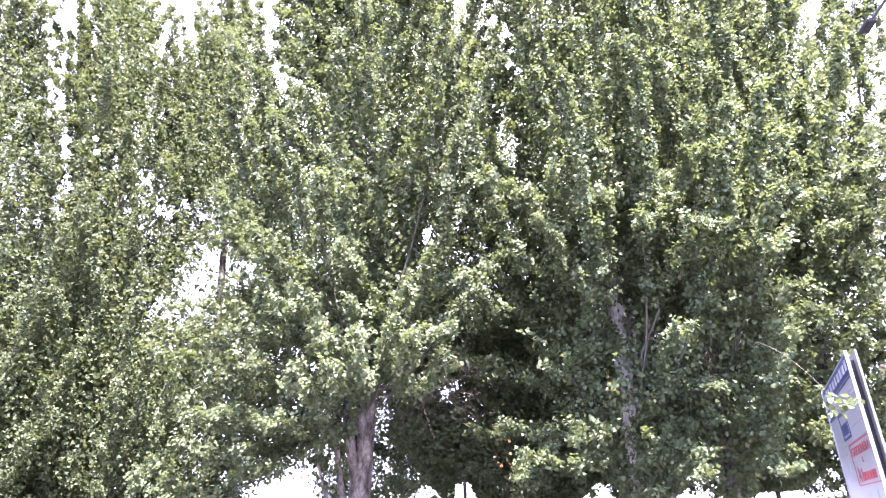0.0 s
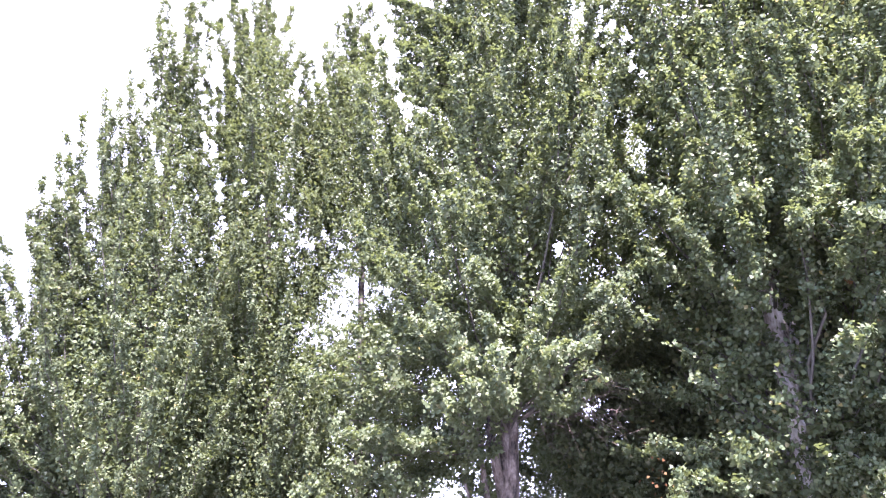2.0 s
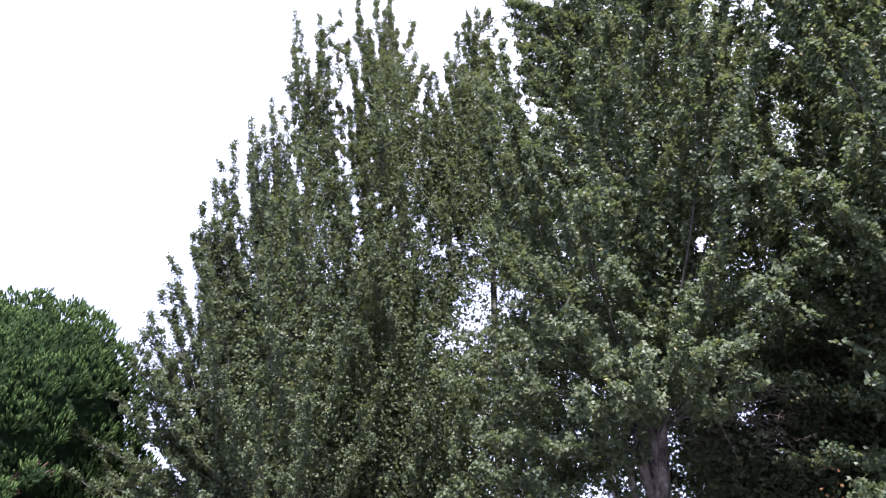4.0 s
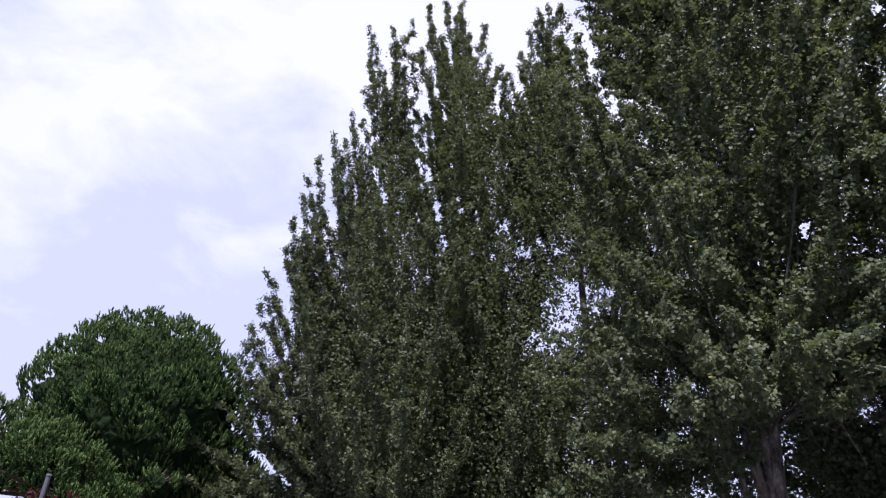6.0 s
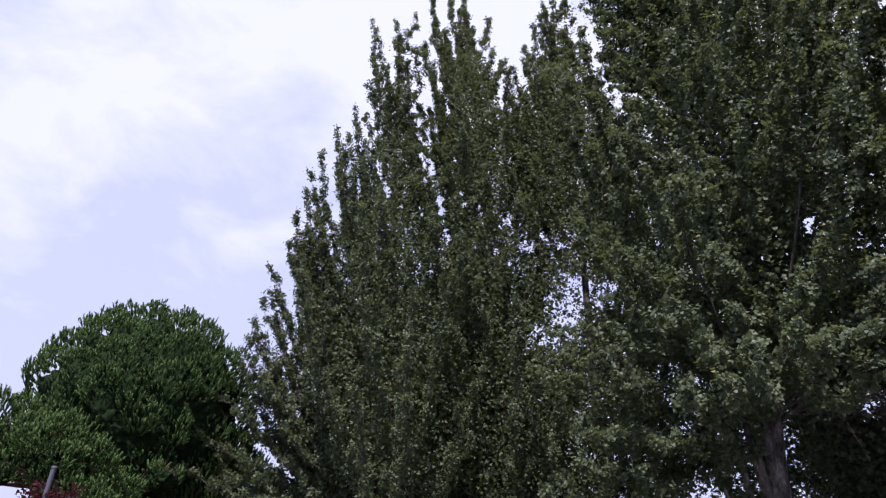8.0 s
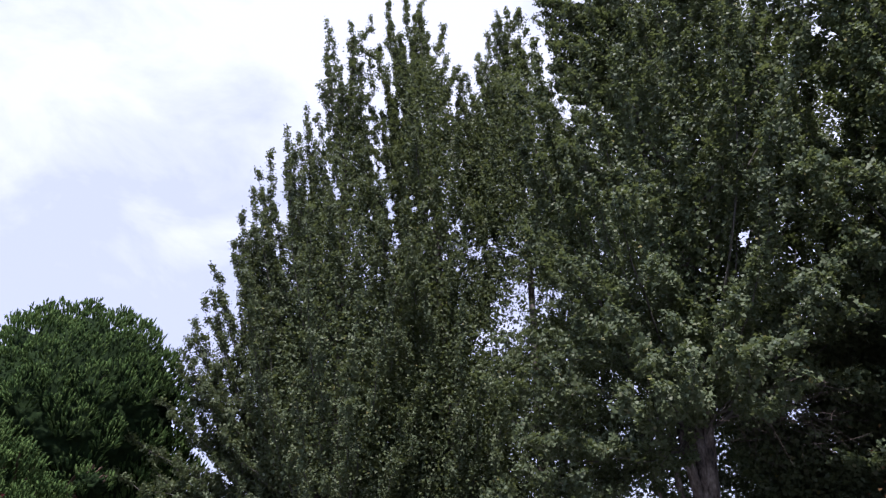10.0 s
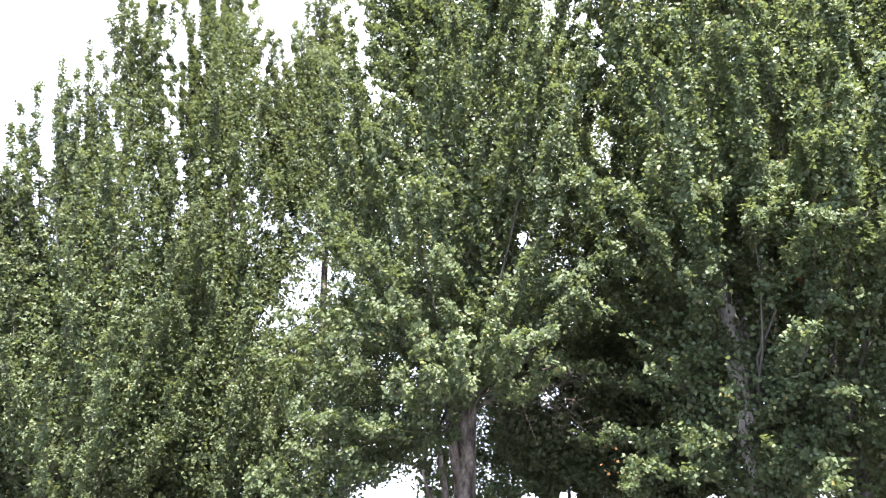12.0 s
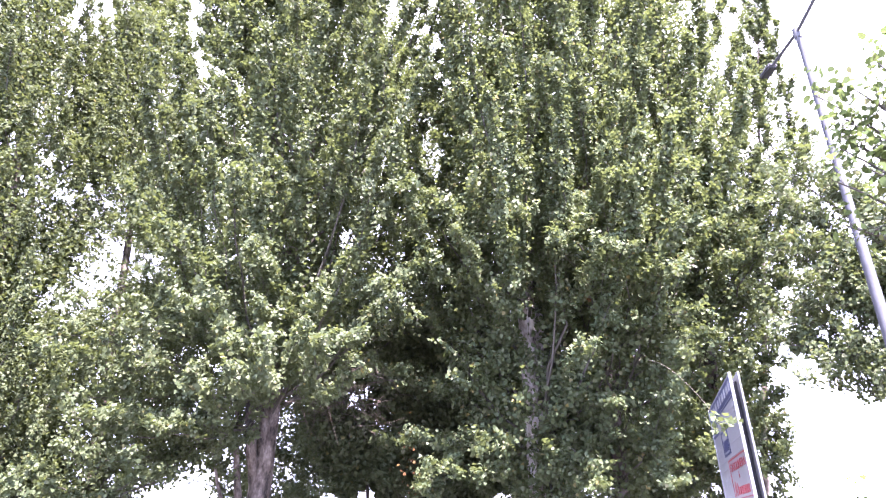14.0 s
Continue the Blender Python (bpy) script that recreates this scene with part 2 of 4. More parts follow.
# openings in the crowns where the sky shows: a point, a radius, how bare it is
GAPS = [
    ((-4.31, 11.43, 6.42), 0.26, 0.72), ((-3.84, 11.58, 6.33), 0.24, 0.75), ((-4.53, 11.35, 6.12), 0.28, 0.72), ((-5.11, 11.12, 7.74), 0.18, 0.8), ((-4.77, 11.26, 5.48), 0.22, 0.7),
    ((-3.51, 11.47, 10.86), 0.24, 0.8), ((-4.87, 11.01, 7.50), 0.36, 0.6), ((-4.45, 11.17, 6.35), 0.46, 0.62), ((-3.89, 11.36, 6.22), 0.46, 0.66),
    ((-5.17, 10.88, 5.40), 0.36, 0.62), ((-0.30, 11.90, 7.13), 0.26, 0.75), ((-5.36, 10.79, 7.39), 0.26, 0.7), ((-5.73, 10.62, 7.93), 0.18, 0.7),
    ((-6.28, 10.32, 7.39), 0.16, 0.7), ((-7.10, 9.80, 6.71), 0.14, 0.7), ((-4.67, 11.09, 5.88), 0.55, 0.56), ((-1.69, 11.82, 4.72), 0.2, 0.5),
    ((1.20, 11.94, 12.70), 0.18, 0.45), ((0.04, 12.00, 3.95), 0.50, 0.66), ((0.50, 11.99, 3.4), 0.40, 0.6), ((0.71, 11.98, 10.15), 0.16, 0.6),
    ((-2.74, 11.68, 2.25), 0.50, 1.0), ((0.16, 12.00, 2.10), 0.40, 0.95), ((-3.24, 11.56, 2.10), 0.46, 1.0), ((2.16, 11.80, 3.09), 0.2, 0.5),
    ((1.41, 11.92, 12.78), 0.15, 0.4), ((-5.71, 10.63, 12.95), 0.14, 1.0), ((-4.14, 11.28, 13.75), 0.12, 1.0), ((-3.98, 11.34, 13.05), 0.10, 1.0),
]
# slits between the upright plumes: both ends
SLITS = [((-9.79, 10.88, 10.78), (-9.53, 11.1, 9.94)), ((-8.68, 11.75, 10.92), (-8.38, 11.96, 9.55)), ((-8.18, 12.09, 11.14), (-7.81, 12.32, 9.41)),
         ((-7.57, 12.46, 9.75), (-7.17, 12.68, 8.44)), ((-7.05, 12.75, 9.42), (-6.86, 12.85, 8.13)), ((-8.31, 12.01, 9.22), (-8.15, 12.1, 8.26))]
for _top, _foot in SLITS:
    for _k in range(6):
        GAPS.append((tuple(p + (q - p) * _k / 5 for p, q in zip(_top, _foot)), 0.13, 0.7))
# hollows between the boughs: centre and radii
HOLLOWS = [
    ((0.55, 10.0, 6.2), (0.6, 1.4, 0.5)), ((1.45, 9.6, 4.75), (0.6, 1.6, 0.8)), ((1.5, 9.4, 3.2), (0.7, 1.7, 0.7)),
    ((-0.85, 10.4, 8.6), (0.35, 1.3, 0.7)), ((2.93, 10.3, 4.9), (0.22, 0.7, 0.85)), ((2.68, 9.4, 4.6), (0.2, 0.7, 0.75)),
]


def in_gaps(p, hollows=True):
    """How far a point stands inside a lane or a hollow (1 well inside, 0 outside)."""
    e = np.array(EYE)
    worst = np.zeros(len(p))
    rel = p - e
    ragged = 1 + 0.45 * np.sin(p[:, 0] * 8.1 + p[:, 2] * 5.3 + 1.7) * np.sin(p[:, 2] * 9.4 - p[:, 1] * 4.2) \
        + 0.5 * np.sin(p[:, 0] * 23 - p[:, 1] * 11) * np.sin(p[:, 2] * 27 + p[:, 0] * 9)
    for q, r, k in GAPS:
        d = np.array(q) - e
        length = np.linalg.norm(d)
        d = d / length
        along = rel @ d
        off = np.linalg.norm(rel - along[:, None] * d, axis=1) * ragged
        rr = r * along / length
        worst = np.maximum(worst, np.clip(1.7 * (1 - off / np.maximum(rr, 0.01)), 0, k))
    for c, r in HOLLOWS if hollows else ():
        k = np.linalg.norm((p - np.array(c)) / np.array(r), axis=1) * ragged
        worst = np.maximum(worst, np.clip(2.5 * (1 - k), 0, 0.8))
    return worst


def clump(p, cell=0.2):
    """A random number from 0 to 1 that leaves of one small cluster share."""
    q = np.floor(p / cell + 0.25 * np.sin(p[:, ::-1] * 17))
    k = np.sin(q @ np.array([12.9898, 78.233, 37.719])) * 43758.5453
    return k - np.floor(k)


def foliage(limbs, rng, leaves_n, spray, leaf, upward, root, start=0.5, spread=0.034, cling=0.75, twigs_n=22, twig=0.17, per_twig=16, twig_share=0.2, shape=LEAF_SHAPE, sideways=0.6, tumble=0.32, far_keep=0.4):
    """Leafy sprays along the limbs: each a rising axis with side twigs and leaves. Returns leaves and twigs."""
    runs = [np.concatenate([[0], np.cumsum(np.linalg.norm(np.diff(p, axis=0), axis=1))]) for p in limbs]
    total = sum(r[-1] for r in runs)
    sprays = leaves_n / (twigs_n * per_twig)
    s0, sd, sl, sk = [], [], [], []
    habit = np.broadcast_to(np.asarray(cling, float), (len(limbs),))
    for pts, run, cl in zip(limbs, runs, habit):
        n = max(2, int(round(sprays * run[-1] / total)))
        at = (start + (1 - start) * ((np.arange(n) + rng.random(n)) / n) ** 0.85) * run[-1]
        at[-1] = run[-1] * 0.97
        p = np.stack([np.interp(at, run, pts[:, k]) for k in range(3)], 1)
        tan = unit(np.stack([np.interp(np.minimum(at + 0.2, run[-1]), run, pts[:, k]) - np.interp(at - 0.2, run, pts[:, k]) for k in range(3)], 1))
        rnd = rng.normal(size=(n, 3))
        side = unit(rnd - (rnd * tan).sum(1, keepdims=True) * tan)
        s0.append(p)
        sk.append(1.25 - 0.7 * (at / run[-1]) ** 2)
        sd.append(unit(tan * cl + side * sideways + np.array([0, 0, upward])))
        sl.append(spray * (0.5 + 0.8 * rng.random(n)) * (1.15 - 0.5 * at / run[-1]))
    s0, sd, sl, sk = np.concatenate(s0), np.concatenate(sd), np.concatenate(sl), np.concatenate(sk)
    away = unit(np.asarray(root) * np.array([1, 1, 0]))
    # side twigs along every spray
    k = twigs_n
    t = (np.linspace(0.08, 1.0, k)[None] + rng.normal(size=(len(s0), k)) * 0.05)[..., None]
    w0 = s0[:, None] + sd[:, None] * (sl[:, None, None] * t) + np.array([0, 0, 0.18 * upward]) * (sl[:, None, None] * t ** 2)
    rnd = rng.normal(size=(len(s0), k, 3))
    wd = unit(sd[:, None] * 0.65 + unit(rnd) * 0.8 + np.array([0, 0, 0.25 * upward]))
    wl = twig * sk[:, None] * (0.5 + 0.8 * rng.random((len(s0), k))) * (1.35 - 0.95 * np.clip(t[..., 0], 0, 1))
    perp = unit(wd - (wd * sd[:, None]).sum(2, keepdims=True) * sd[:, None]).reshape(-1, 3)
    w0, wd, wl = w0.reshape(-1, 3), wd.reshape(-1, 3), wl.reshape(-1)
    mid = w0 + wd * (wl * 0.6)[:, None]
    far = ((mid - np.asarray(root)) * away).sum(1) > 0.8
    keep = (clump(mid) > 0.6 * in_gaps(mid)) & ~(far & (rng.random(len(w0)) > far_keep))
    w0, wd, wl, far, perp = w0[keep], wd[keep], wl[keep], far[keep], perp[keep]
    # twig wood, three-sided, on the open side of the crown
    sel = ~far & (rng.random(len(w0)) < twig_share)
    a = unit(np.cross(wd, np.array([0.3, 0.5, 0.81])))
    b = np.cross(wd, a)
    ring = []
    for c, r in ((w0 - wd * 0.08, 0.0045), (w0 + wd * wl[:, None], 0.0018)):
        for q in range(3):
            ring.append((c + r * (a * math.cos(q * 2.0944) + b * math.sin(q * 2.0944)))[sel])
    tv = np.stack(ring, 1)
    tf = np.array([(0, 1, 4, 3), (1, 2, 5, 4), (2, 0, 3, 5)])
    twigs = (tv.reshape(-1, 3), (tf[None] + (np.arange(sel.sum()) * 6)[:, None, None]).reshape(-1, 4))
    # leaves along the twigs
    m = per_twig
    t = (np.linspace(0.1, 1.0, m)[None] + rng.normal(size=(len(w0), m)) * 0.04)[..., None]
    out = rng.normal(size=(len(w0), m, 3))
    c = w0[:, None] + wd[:, None] * (wl[:, None, None] * t) + out * spread
    big = np.broadcast_to(np.where(far, 1.5, 1.0)[:, None], (len(w0), m)).reshape(-1)
    c, out = c.reshape(-1, 3), out.reshape(-1, 3)
    ok = clump(c + rng.normal(size=c.shape) * 0.03) > in_gaps(c)
    c, out, big = c[ok], out[ok], big[ok]
    perp = np.repeat(perp, m, axis=0)[ok]
    radial = unit((c - np.asarray(root)) * np.array([1, 1, 0.1]))
    # the leaves of one twig are turned much the same way
    shared = np.repeat(rng.normal(size=(len(w0), 3)) * 0.55, m, axis=0)[ok]
    nrm = perp * 0.4 + radial * 0.35 + np.array([0, 0, 0.55]) + shared + rng.normal(size=c.shape) * tumble
    ax = out * 0.5 + rng.normal(size=c.shape) * 0.7 + np.array([0, 0, -0.6]) + radial * 0.3
    size = leaf * (0.7 + 0.5 * rng.random(len(c))) * big
    return leaves(c, nrm, ax, size, shape), twigs


def profile(table, z):
    zs, rs = zip(*table)
    return float(np.interp(z, zs, rs))


def poplar(label, base, height, table, seed, limbs_n, tips=(), stems=(), lean=(0, 0), trunk_r=0.25, leaves_n=125000,
           leaf=0.066, spray=1.25, rise=1.3, low=2.8, upward=0.75, cling=0.75, spread=0.04, inner=0.55, start_z=2.7, hug=0.0, twig=0.19, low_bias=1.15, start=0.38, fill_n=16000, fill_r=0.6, fill_leaf=0.060, shape=LEAF_SHAPE, far_keep=0.22, tip_rise=2.2, tip_low=2.0, twigs_n=14, per_twig=25, sideways=0.6, limb_top=1.0, companions=0, arch_z=0.0, high_rise=0.0,
           group="row of white poplars", kind_name="poplar_tree", leaf_mat=None, extra=None, bark=M_BARK):
    """A poplar: ridged trunk, extra stems, ascending limbs after an outline table (height, radius), chosen limb tips, shoots and leaves."""
    rng = np.random.default_rng(seed)
    base = np.array(base, float)
    tree = thing(kind_name, base, label, "tree", group)
    top = np.array([lean[0], lean[1], height])
    h = np.linspace(0, 1, 22)
    wob = np.stack([np.sin(h * 7 + seed) * 0.10, np.cos(h * 6 + seed * 2) * 0.10, 0 * h], 1) * h[:, None]
    axis = h[:, None] * top + wob
    rad = trunk_r * (1.0 - 0.93 * h ** 0.8) * (1 + 0.5 * np.exp(-h * height / 0.35))
    v, f = tube(axis, rad, 14, 0.10, rng)
    part_np("trunk", v, f, bark, tree)
    limbs, wood, habit = [], [], []

    def on_axis(z):
        return np.array([np.interp(z / height, h, axis[:, k]) for k in range(3)])

    for (z0, dx, dy, dz, r) in stems:
        a = on_axis(z0)
        d = np.array([dx, dy, dz])
        pts = bezier(a, a + d * np.array([0.8, 0.8, 0.35]), a + d, 16)
        v, f = tube(pts, r * np.linspace(1, 0.15, 16), 9, 0.12, rng)
        part_np("stem", v, f, bark, tree)
        limbs.append(pts)
        habit.append(cling)

    def add(a, tip, curve, chosen=False, upright=False):
        d = tip - a
        pts = bezier(a, a + d * np.array([0.62, 0.62, curve]), tip, 12)
        pts[1:-1] += rng.normal(size=(10, 3)) * 0.05
        if not chosen and in_gaps(pts[5:] + base).mean() > 0.3:
            return
        limbs.append(pts)
        habit.append(cling + 0.8 * upright)
        if in_gaps(pts + base).max() < 0.45:
            wood.append(tube(pts, np.linspace(0.006 + 0.0032 * np.linalg.norm(d), 0.004, 12), 6, 0.1, rng))

    for k in range(limbs_n):
        u = (k + rng.random()) / limbs_n
        zt = low + (height * limb_top - low) * u ** low_bias
        phi = k * 2.39996 + rng.normal() * 0.25
        rho = profile(table, zt) * (inner + (1 - inner) * rng.random() ** 0.6)
        arched = zt < arch_z
        if zt < hug and math.cos(phi) * base[0] + math.sin(phi) * base[1] < 0:
            rho *= 0.55 + 0.45 * zt / hug
        zs = max(start_z + 1.5 * rng.random() * min(1.0, zt / 6), zt - rise * rho * (0.25 + 0.95 * u) - 0.2)
        tip = on_axis(zt) * np.array([1, 1, 0]) + np.array([rho * math.cos(phi), rho * math.sin(phi), zt])
        if arched:
            # a bough that rises from the trunk, arches over and droops at its tip
            zs = max(start_z, zt - 0.5 * rho - 0.3 * rng.random())
            add(on_axis(zs), tip, 1.0 + 0.9 * rng.random() if zt > zs + 0.3 else -0.8)
        else:
            if high_rise:
                zs = max(start_z, zt - high_rise * rho - 0.6 * rng.random())
            add(on_axis(zs), tip, 0.15 + 0.15 * u if zt > zs + 0.5 else -0.4, upright=high_rise > 0)
    for (x, y, z) in tips:
        tip = np.array([x, y, z]) - base
        off = math.hypot(tip[0], tip[1])
        zs = max(tip_low + (1.8 * rng.random() if tip_low > 2.2 else 0), tip[2] - tip_rise * off)
        add(on_axis(zs), tip, (0.25 if tip[2] > 9 else 0.55) if tip[2] > zs + 0.6 else 1.6, True)
        for _ in range(companions):
            # lower shoots that thicken the same plume
            d = rng.normal(size=2) * 0.22
            add(on_axis(zs), tip + np.array([d[0] - 0.1 * tip[0], d[1] - 0.1 * tip[1], -0.5 - 2.6 * rng.random()]), 0.25, True)
    limbs.append(axis[int(22 * 0.3):])
    habit.append(cling)
    v, f = join(wood)
    part_np("branchwork", v, f, M_TWIG, tree, kind="stuff")
    crown, twigs = foliage([p + base for p in limbs], rng, leaves_n, spray, leaf, upward,
                           base + np.array([lean[0] * 0.4, lean[1] * 0.4, height * 0.4]), spread=spread, cling=habit, twig=twig, start=start, twigs_n=twigs_n, per_twig=per_twig, shape=shape, sideways=sideways, far_keep=far_keep)
    part_np("twigwork", twigs[0] - base, twigs[1], M_TWIG, tree, kind="stuff")
    part_np("crown", crown[0] - base, crown[1], leaf_mat or M_LEAF, tree, kind="stuff")
    # leaves inside the crown
    z = low + 0.2 + (height * 0.86 - low) * rng.random(fill_n * 3)
    rr = np.interp(z, *zip(*table))
    z = z[rng.random(len(z)) < (rr / rr.max()) ** 1.5][:fill_n]
    rr = np.interp(z, *zip(*table)) * fill_r * np.sqrt(rng.random(len(z))) * np.clip((z - low + 0.3) / 1.8, 0.15, 1)
    ph = rng.random(len(z)) * 6.2832
    p = np.stack([np.interp(z / height, h, axis[:, 0]) + rr * np.cos(ph), np.interp(z / height, h, axis[:, 1]) + rr * np.sin(ph), z], 1)
    p = p[0.85 * clump(p + base, 0.26) > in_gaps(p + base)]
    v, f = leaves(p, rng.normal(size=p.shape), rng.normal(size=p.shape), fill_leaf * (1 + 0.4 * rng.random(len(p))), shape)
    part_np("inner_leafage", v, f, leaf_mat or M_LEAF, tree, kind="stuff")
    if extra:
        extra(tree, base)
    return tree


# ---- ground ----
def sheet(name, x0, y0, x1, y1, z, material, label, category):
    bm = bmesh.new()
    vs = [bm.verts.new(c) for c in ((x0, y0, z), (x1, y0, z), (x1, y1, z), (x0, y1, z))]
    bm.faces.new(vs)
    return tagged(part(name, bm, material), label, category, kind="structure")


sheet("ground", -2500, -2500, 2500, 2500, 0.0, M_PAVING, "grey worn asphalt ground reaching the horizon", "ground")

# ---- trees ----
def dry_cluster(tree, base):
    """A few withered orange leaves on one twig."""
    rng = np.random.default_rng(77)
    p = np.array([3.71, 9.29, 5.0]) - base + rng.normal(size=(10, 3)) * 0.04
    v, f = leaves(p, rng.normal(size=p.shape), rng.normal(size=p.shape), 0.05 + 0.02 * rng.random(10))
    part_np("dry_cluster", v, f, M_LEAF_DRY, tree, "withered orange leaves on one twig", "stuff")


def dead_wood(tree, base):
    """A tangle of bare brown twigs beside the fork, and a withered spray under it."""
    rng = np.random.default_rng(78)
    pieces = []
    for k in range(90):
        a = np.array([-0.5, 11.3, 3.9]) + rng.normal(size=3) * np.array([0.45, 0.35, 0.35])
        d = unit(rng.normal(size=3) * np.array([0.8, 0.5, 0.6]) + np.array([0.8, -0.2, -0.25])) * (0.35 + 0.6 * rng.random())
        pieces.append(tube(bezier(a, a + d * 0.5 + rng.normal(size=3) * 0.22, a + d, 6) - base, np.linspace(0.0045, 0.0015, 6), 3))
    v, f = join(pieces)
    part_np("dead_twigwork", v, f, M_DEAD, tree, "bare reddish brown twigs beside the fork", "stuff")
    n = 28
    p = np.array([0.83, 10.46, 2.6]) - base + rng.normal(size=(n, 3)) * np.array([0.13, 0.13, 0.3])
    v, f = leaves(p, rng.normal(size=p.shape), rng.normal(size=p.shape), 0.04 + 0.02 * rng.random(n))
    part_np("dry_spray", v, f, M_LEAF_DRY, tree, "withered orange-brown leaves", "stuff")


def hanging_sprig(tree, base):
    """A thin bough that reaches out low and ends in a small leafy spray before the sign."""
    rng = np.random.default_rng(79)
    end = np.array([3.27, 5.46, 2.40])
    pts = bezier(np.array([4.1, 8.4, 3.7]), np.array([3.5, 6.5, 3.2]), end, 14)
    v, f = tube(pts - base, np.linspace(0.0045, 0.0015, 14), 6, 0.1, rng)
    part_np("hanging_bough", v, f, M_TWIG, tree)
    p = end + rng.normal(size=(46, 3)) * np.array([0.075, 0.06, 0.055])
    v, f = leaves(p - base, rng.normal(size=p.shape) * 0.7 + np.array([0, -0.3, 0.6]), rng.normal(size=p.shape), 0.05 + 0.02 * rng.random(len(p)))
    part_np("hanging_spray", v, f, M_LEAF_FRESH, tree, kind="stuff")


T1_FRONT = []
_r = np.random.default_rng(8)
for _k in range(16):
    # boughs that hang before the trunk, one above the other
    _z = 5.2 + 0.66 * _k
    T1_FRONT.append((-1.5 + 0.1 * _k + _r.normal() * 0.9, 9.3 + 0.03 * _k + _r.normal() * 0.3, _z))
for _k in range(9):
    # boughs on the side of the set-back poplar
    _u = _k / 8
    T1_FRONT.append((-3.7 + 1.2 * _u + _r.normal() * 0.25, 11.0 + _r.normal() * 0.4, 12.4 - 5.0 * _u))
for _k in range(9):
    T1_FRONT.append((-3.35 + _r.normal() * 0.12, 11.4 + _r.normal() * 0.25, 9.4 + 0.42 * _k))
for _k in range(8):
    # short boughs close to the trunk
    T1_FRONT.append((-1.5 + 0.03 * _k + _r.normal() * 0.18, 10.4 + _r.normal() * 0.2, 4.5 + 0.6 * _k))
for _k in range(9):
    # low boughs in layers
    T1_FRONT.append((-2.15 - 0.35 * _k, 9.7 + 0.06 * _k + _r.normal() * 0.2, 3.1 + (0.88 * _k) % 2.5))
for _k in range(9):
    # the lowest boughs, drooping before the fork
    T1_FRONT.append((-2.1 + 0.28 * _k + _r.normal() * 0.1, 8.3 + _r.normal() * 0.2, 3.45 + (0.47 * _k) % 0.8))
for _k in range(5):
    # boughs that reach out low over the ground
    T1_FRONT.append((-4.75 + 0.5 * _k, 9.8 + _r.normal() * 0.2, 2.4 + (0.42 * _k) % 1.0))
T1_FRONT = [tuple(float(c) for c in p) for p in T1_FRONT]
BOUGHS = dict(spray=0.34, twig=0.13, cling=1.0, sideways=0.65, start=0.35, twigs_n=6, per_twig=14, spread=0.045, rise=1.1, arch_z=7.0, low_bias=1.0, high_rise=2.4)
poplar("tall white poplar with a pale ridged trunk and wide boughs", (-1.80, 11.88, 0), 19.5,
       [(2.0, 3.3), (4, 4.2), (7, 4.0), (10, 3.8), (13, 3.4), (16, 2.6), (19.5, 0.3)], 3, 105,
       tips=[(-0.0, 9.5, 5.9), (0.78, 9.5, 5.3), (0.91, 9.46, 4.7), (-1.4, 9.0, 4.6), (-2.2, 8.8, 4.9), (-3.2, 9.0, 4.4),
             (-4.4, 10.1, 3.7), (-3.6, 9.8, 3.3), (-0.6, 9.2, 4.9), (-1.6, 8.8, 5.6), (-1.9, 8.7, 4.2), (-2.8, 8.6, 5.8), (-4.6, 10, 2.6),
             (-3.9, 11.35, 14.5), (-3.85, 11.35, 15.5), (-3.55, 11.45, 13.7), (-3.4, 11.3, 12.7), (-3.3, 11.45, 15.0), (-3.05, 11.3, 13.7),
             (-3.0, 11.1, 12.3), (-3.4, 11.5, 16.6), (-3.2, 11.1, 11.4), (-2.8, 11.2, 14.4), (-2.6, 10.9, 13.2), (-3.6, 11.6, 15.9), (-3.89, 11.26, 14.3), (-3.75, 11.28, 13.3), (-3.55, 11.34, 12.5), (-3.42, 11.38, 11.9), (-3.3, 11.42, 11.3), (-3.3, 11.41, 10.6),
             (-2.92, 11.52, 13.3), (-2.76, 11.55, 12.2), (-3.2, 11.4, 12.9), (-3.5, 11.3, 13.8), (-3.98, 11.36, 14.6), (-3.86, 11.38, 13.7), (-3.72, 11.4, 13.0), (-3.64, 11.44, 12.2), (-3.55, 11.44, 11.6), (-3.8, 11.4, 14.1)] + T1_FRONT,
       stems=[(1.0, -0.44, -0.2, 3.6, 0.10), (1.2, -0.85, -0.05, 2.4, 0.06), (2.0, 0.36, -0.3, 4.2, 0.14), (2.2, -0.34, -0.32, 3.0, 0.13), (4.2, -0.5, 0, 9, 0.15), (3.2, 0.35, -0.1, 6, 0.12)],
       lean=(1.3, 0.1), trunk_r=0.225, extra=dead_wood, leaves_n=265000, low=4.0, upward=0.35, fill_n=34000, fill_r=0.42, fill_leaf=0.07, **BOUGHS, tip_rise=0.55, tip_low=3.3, start_z=3.6)
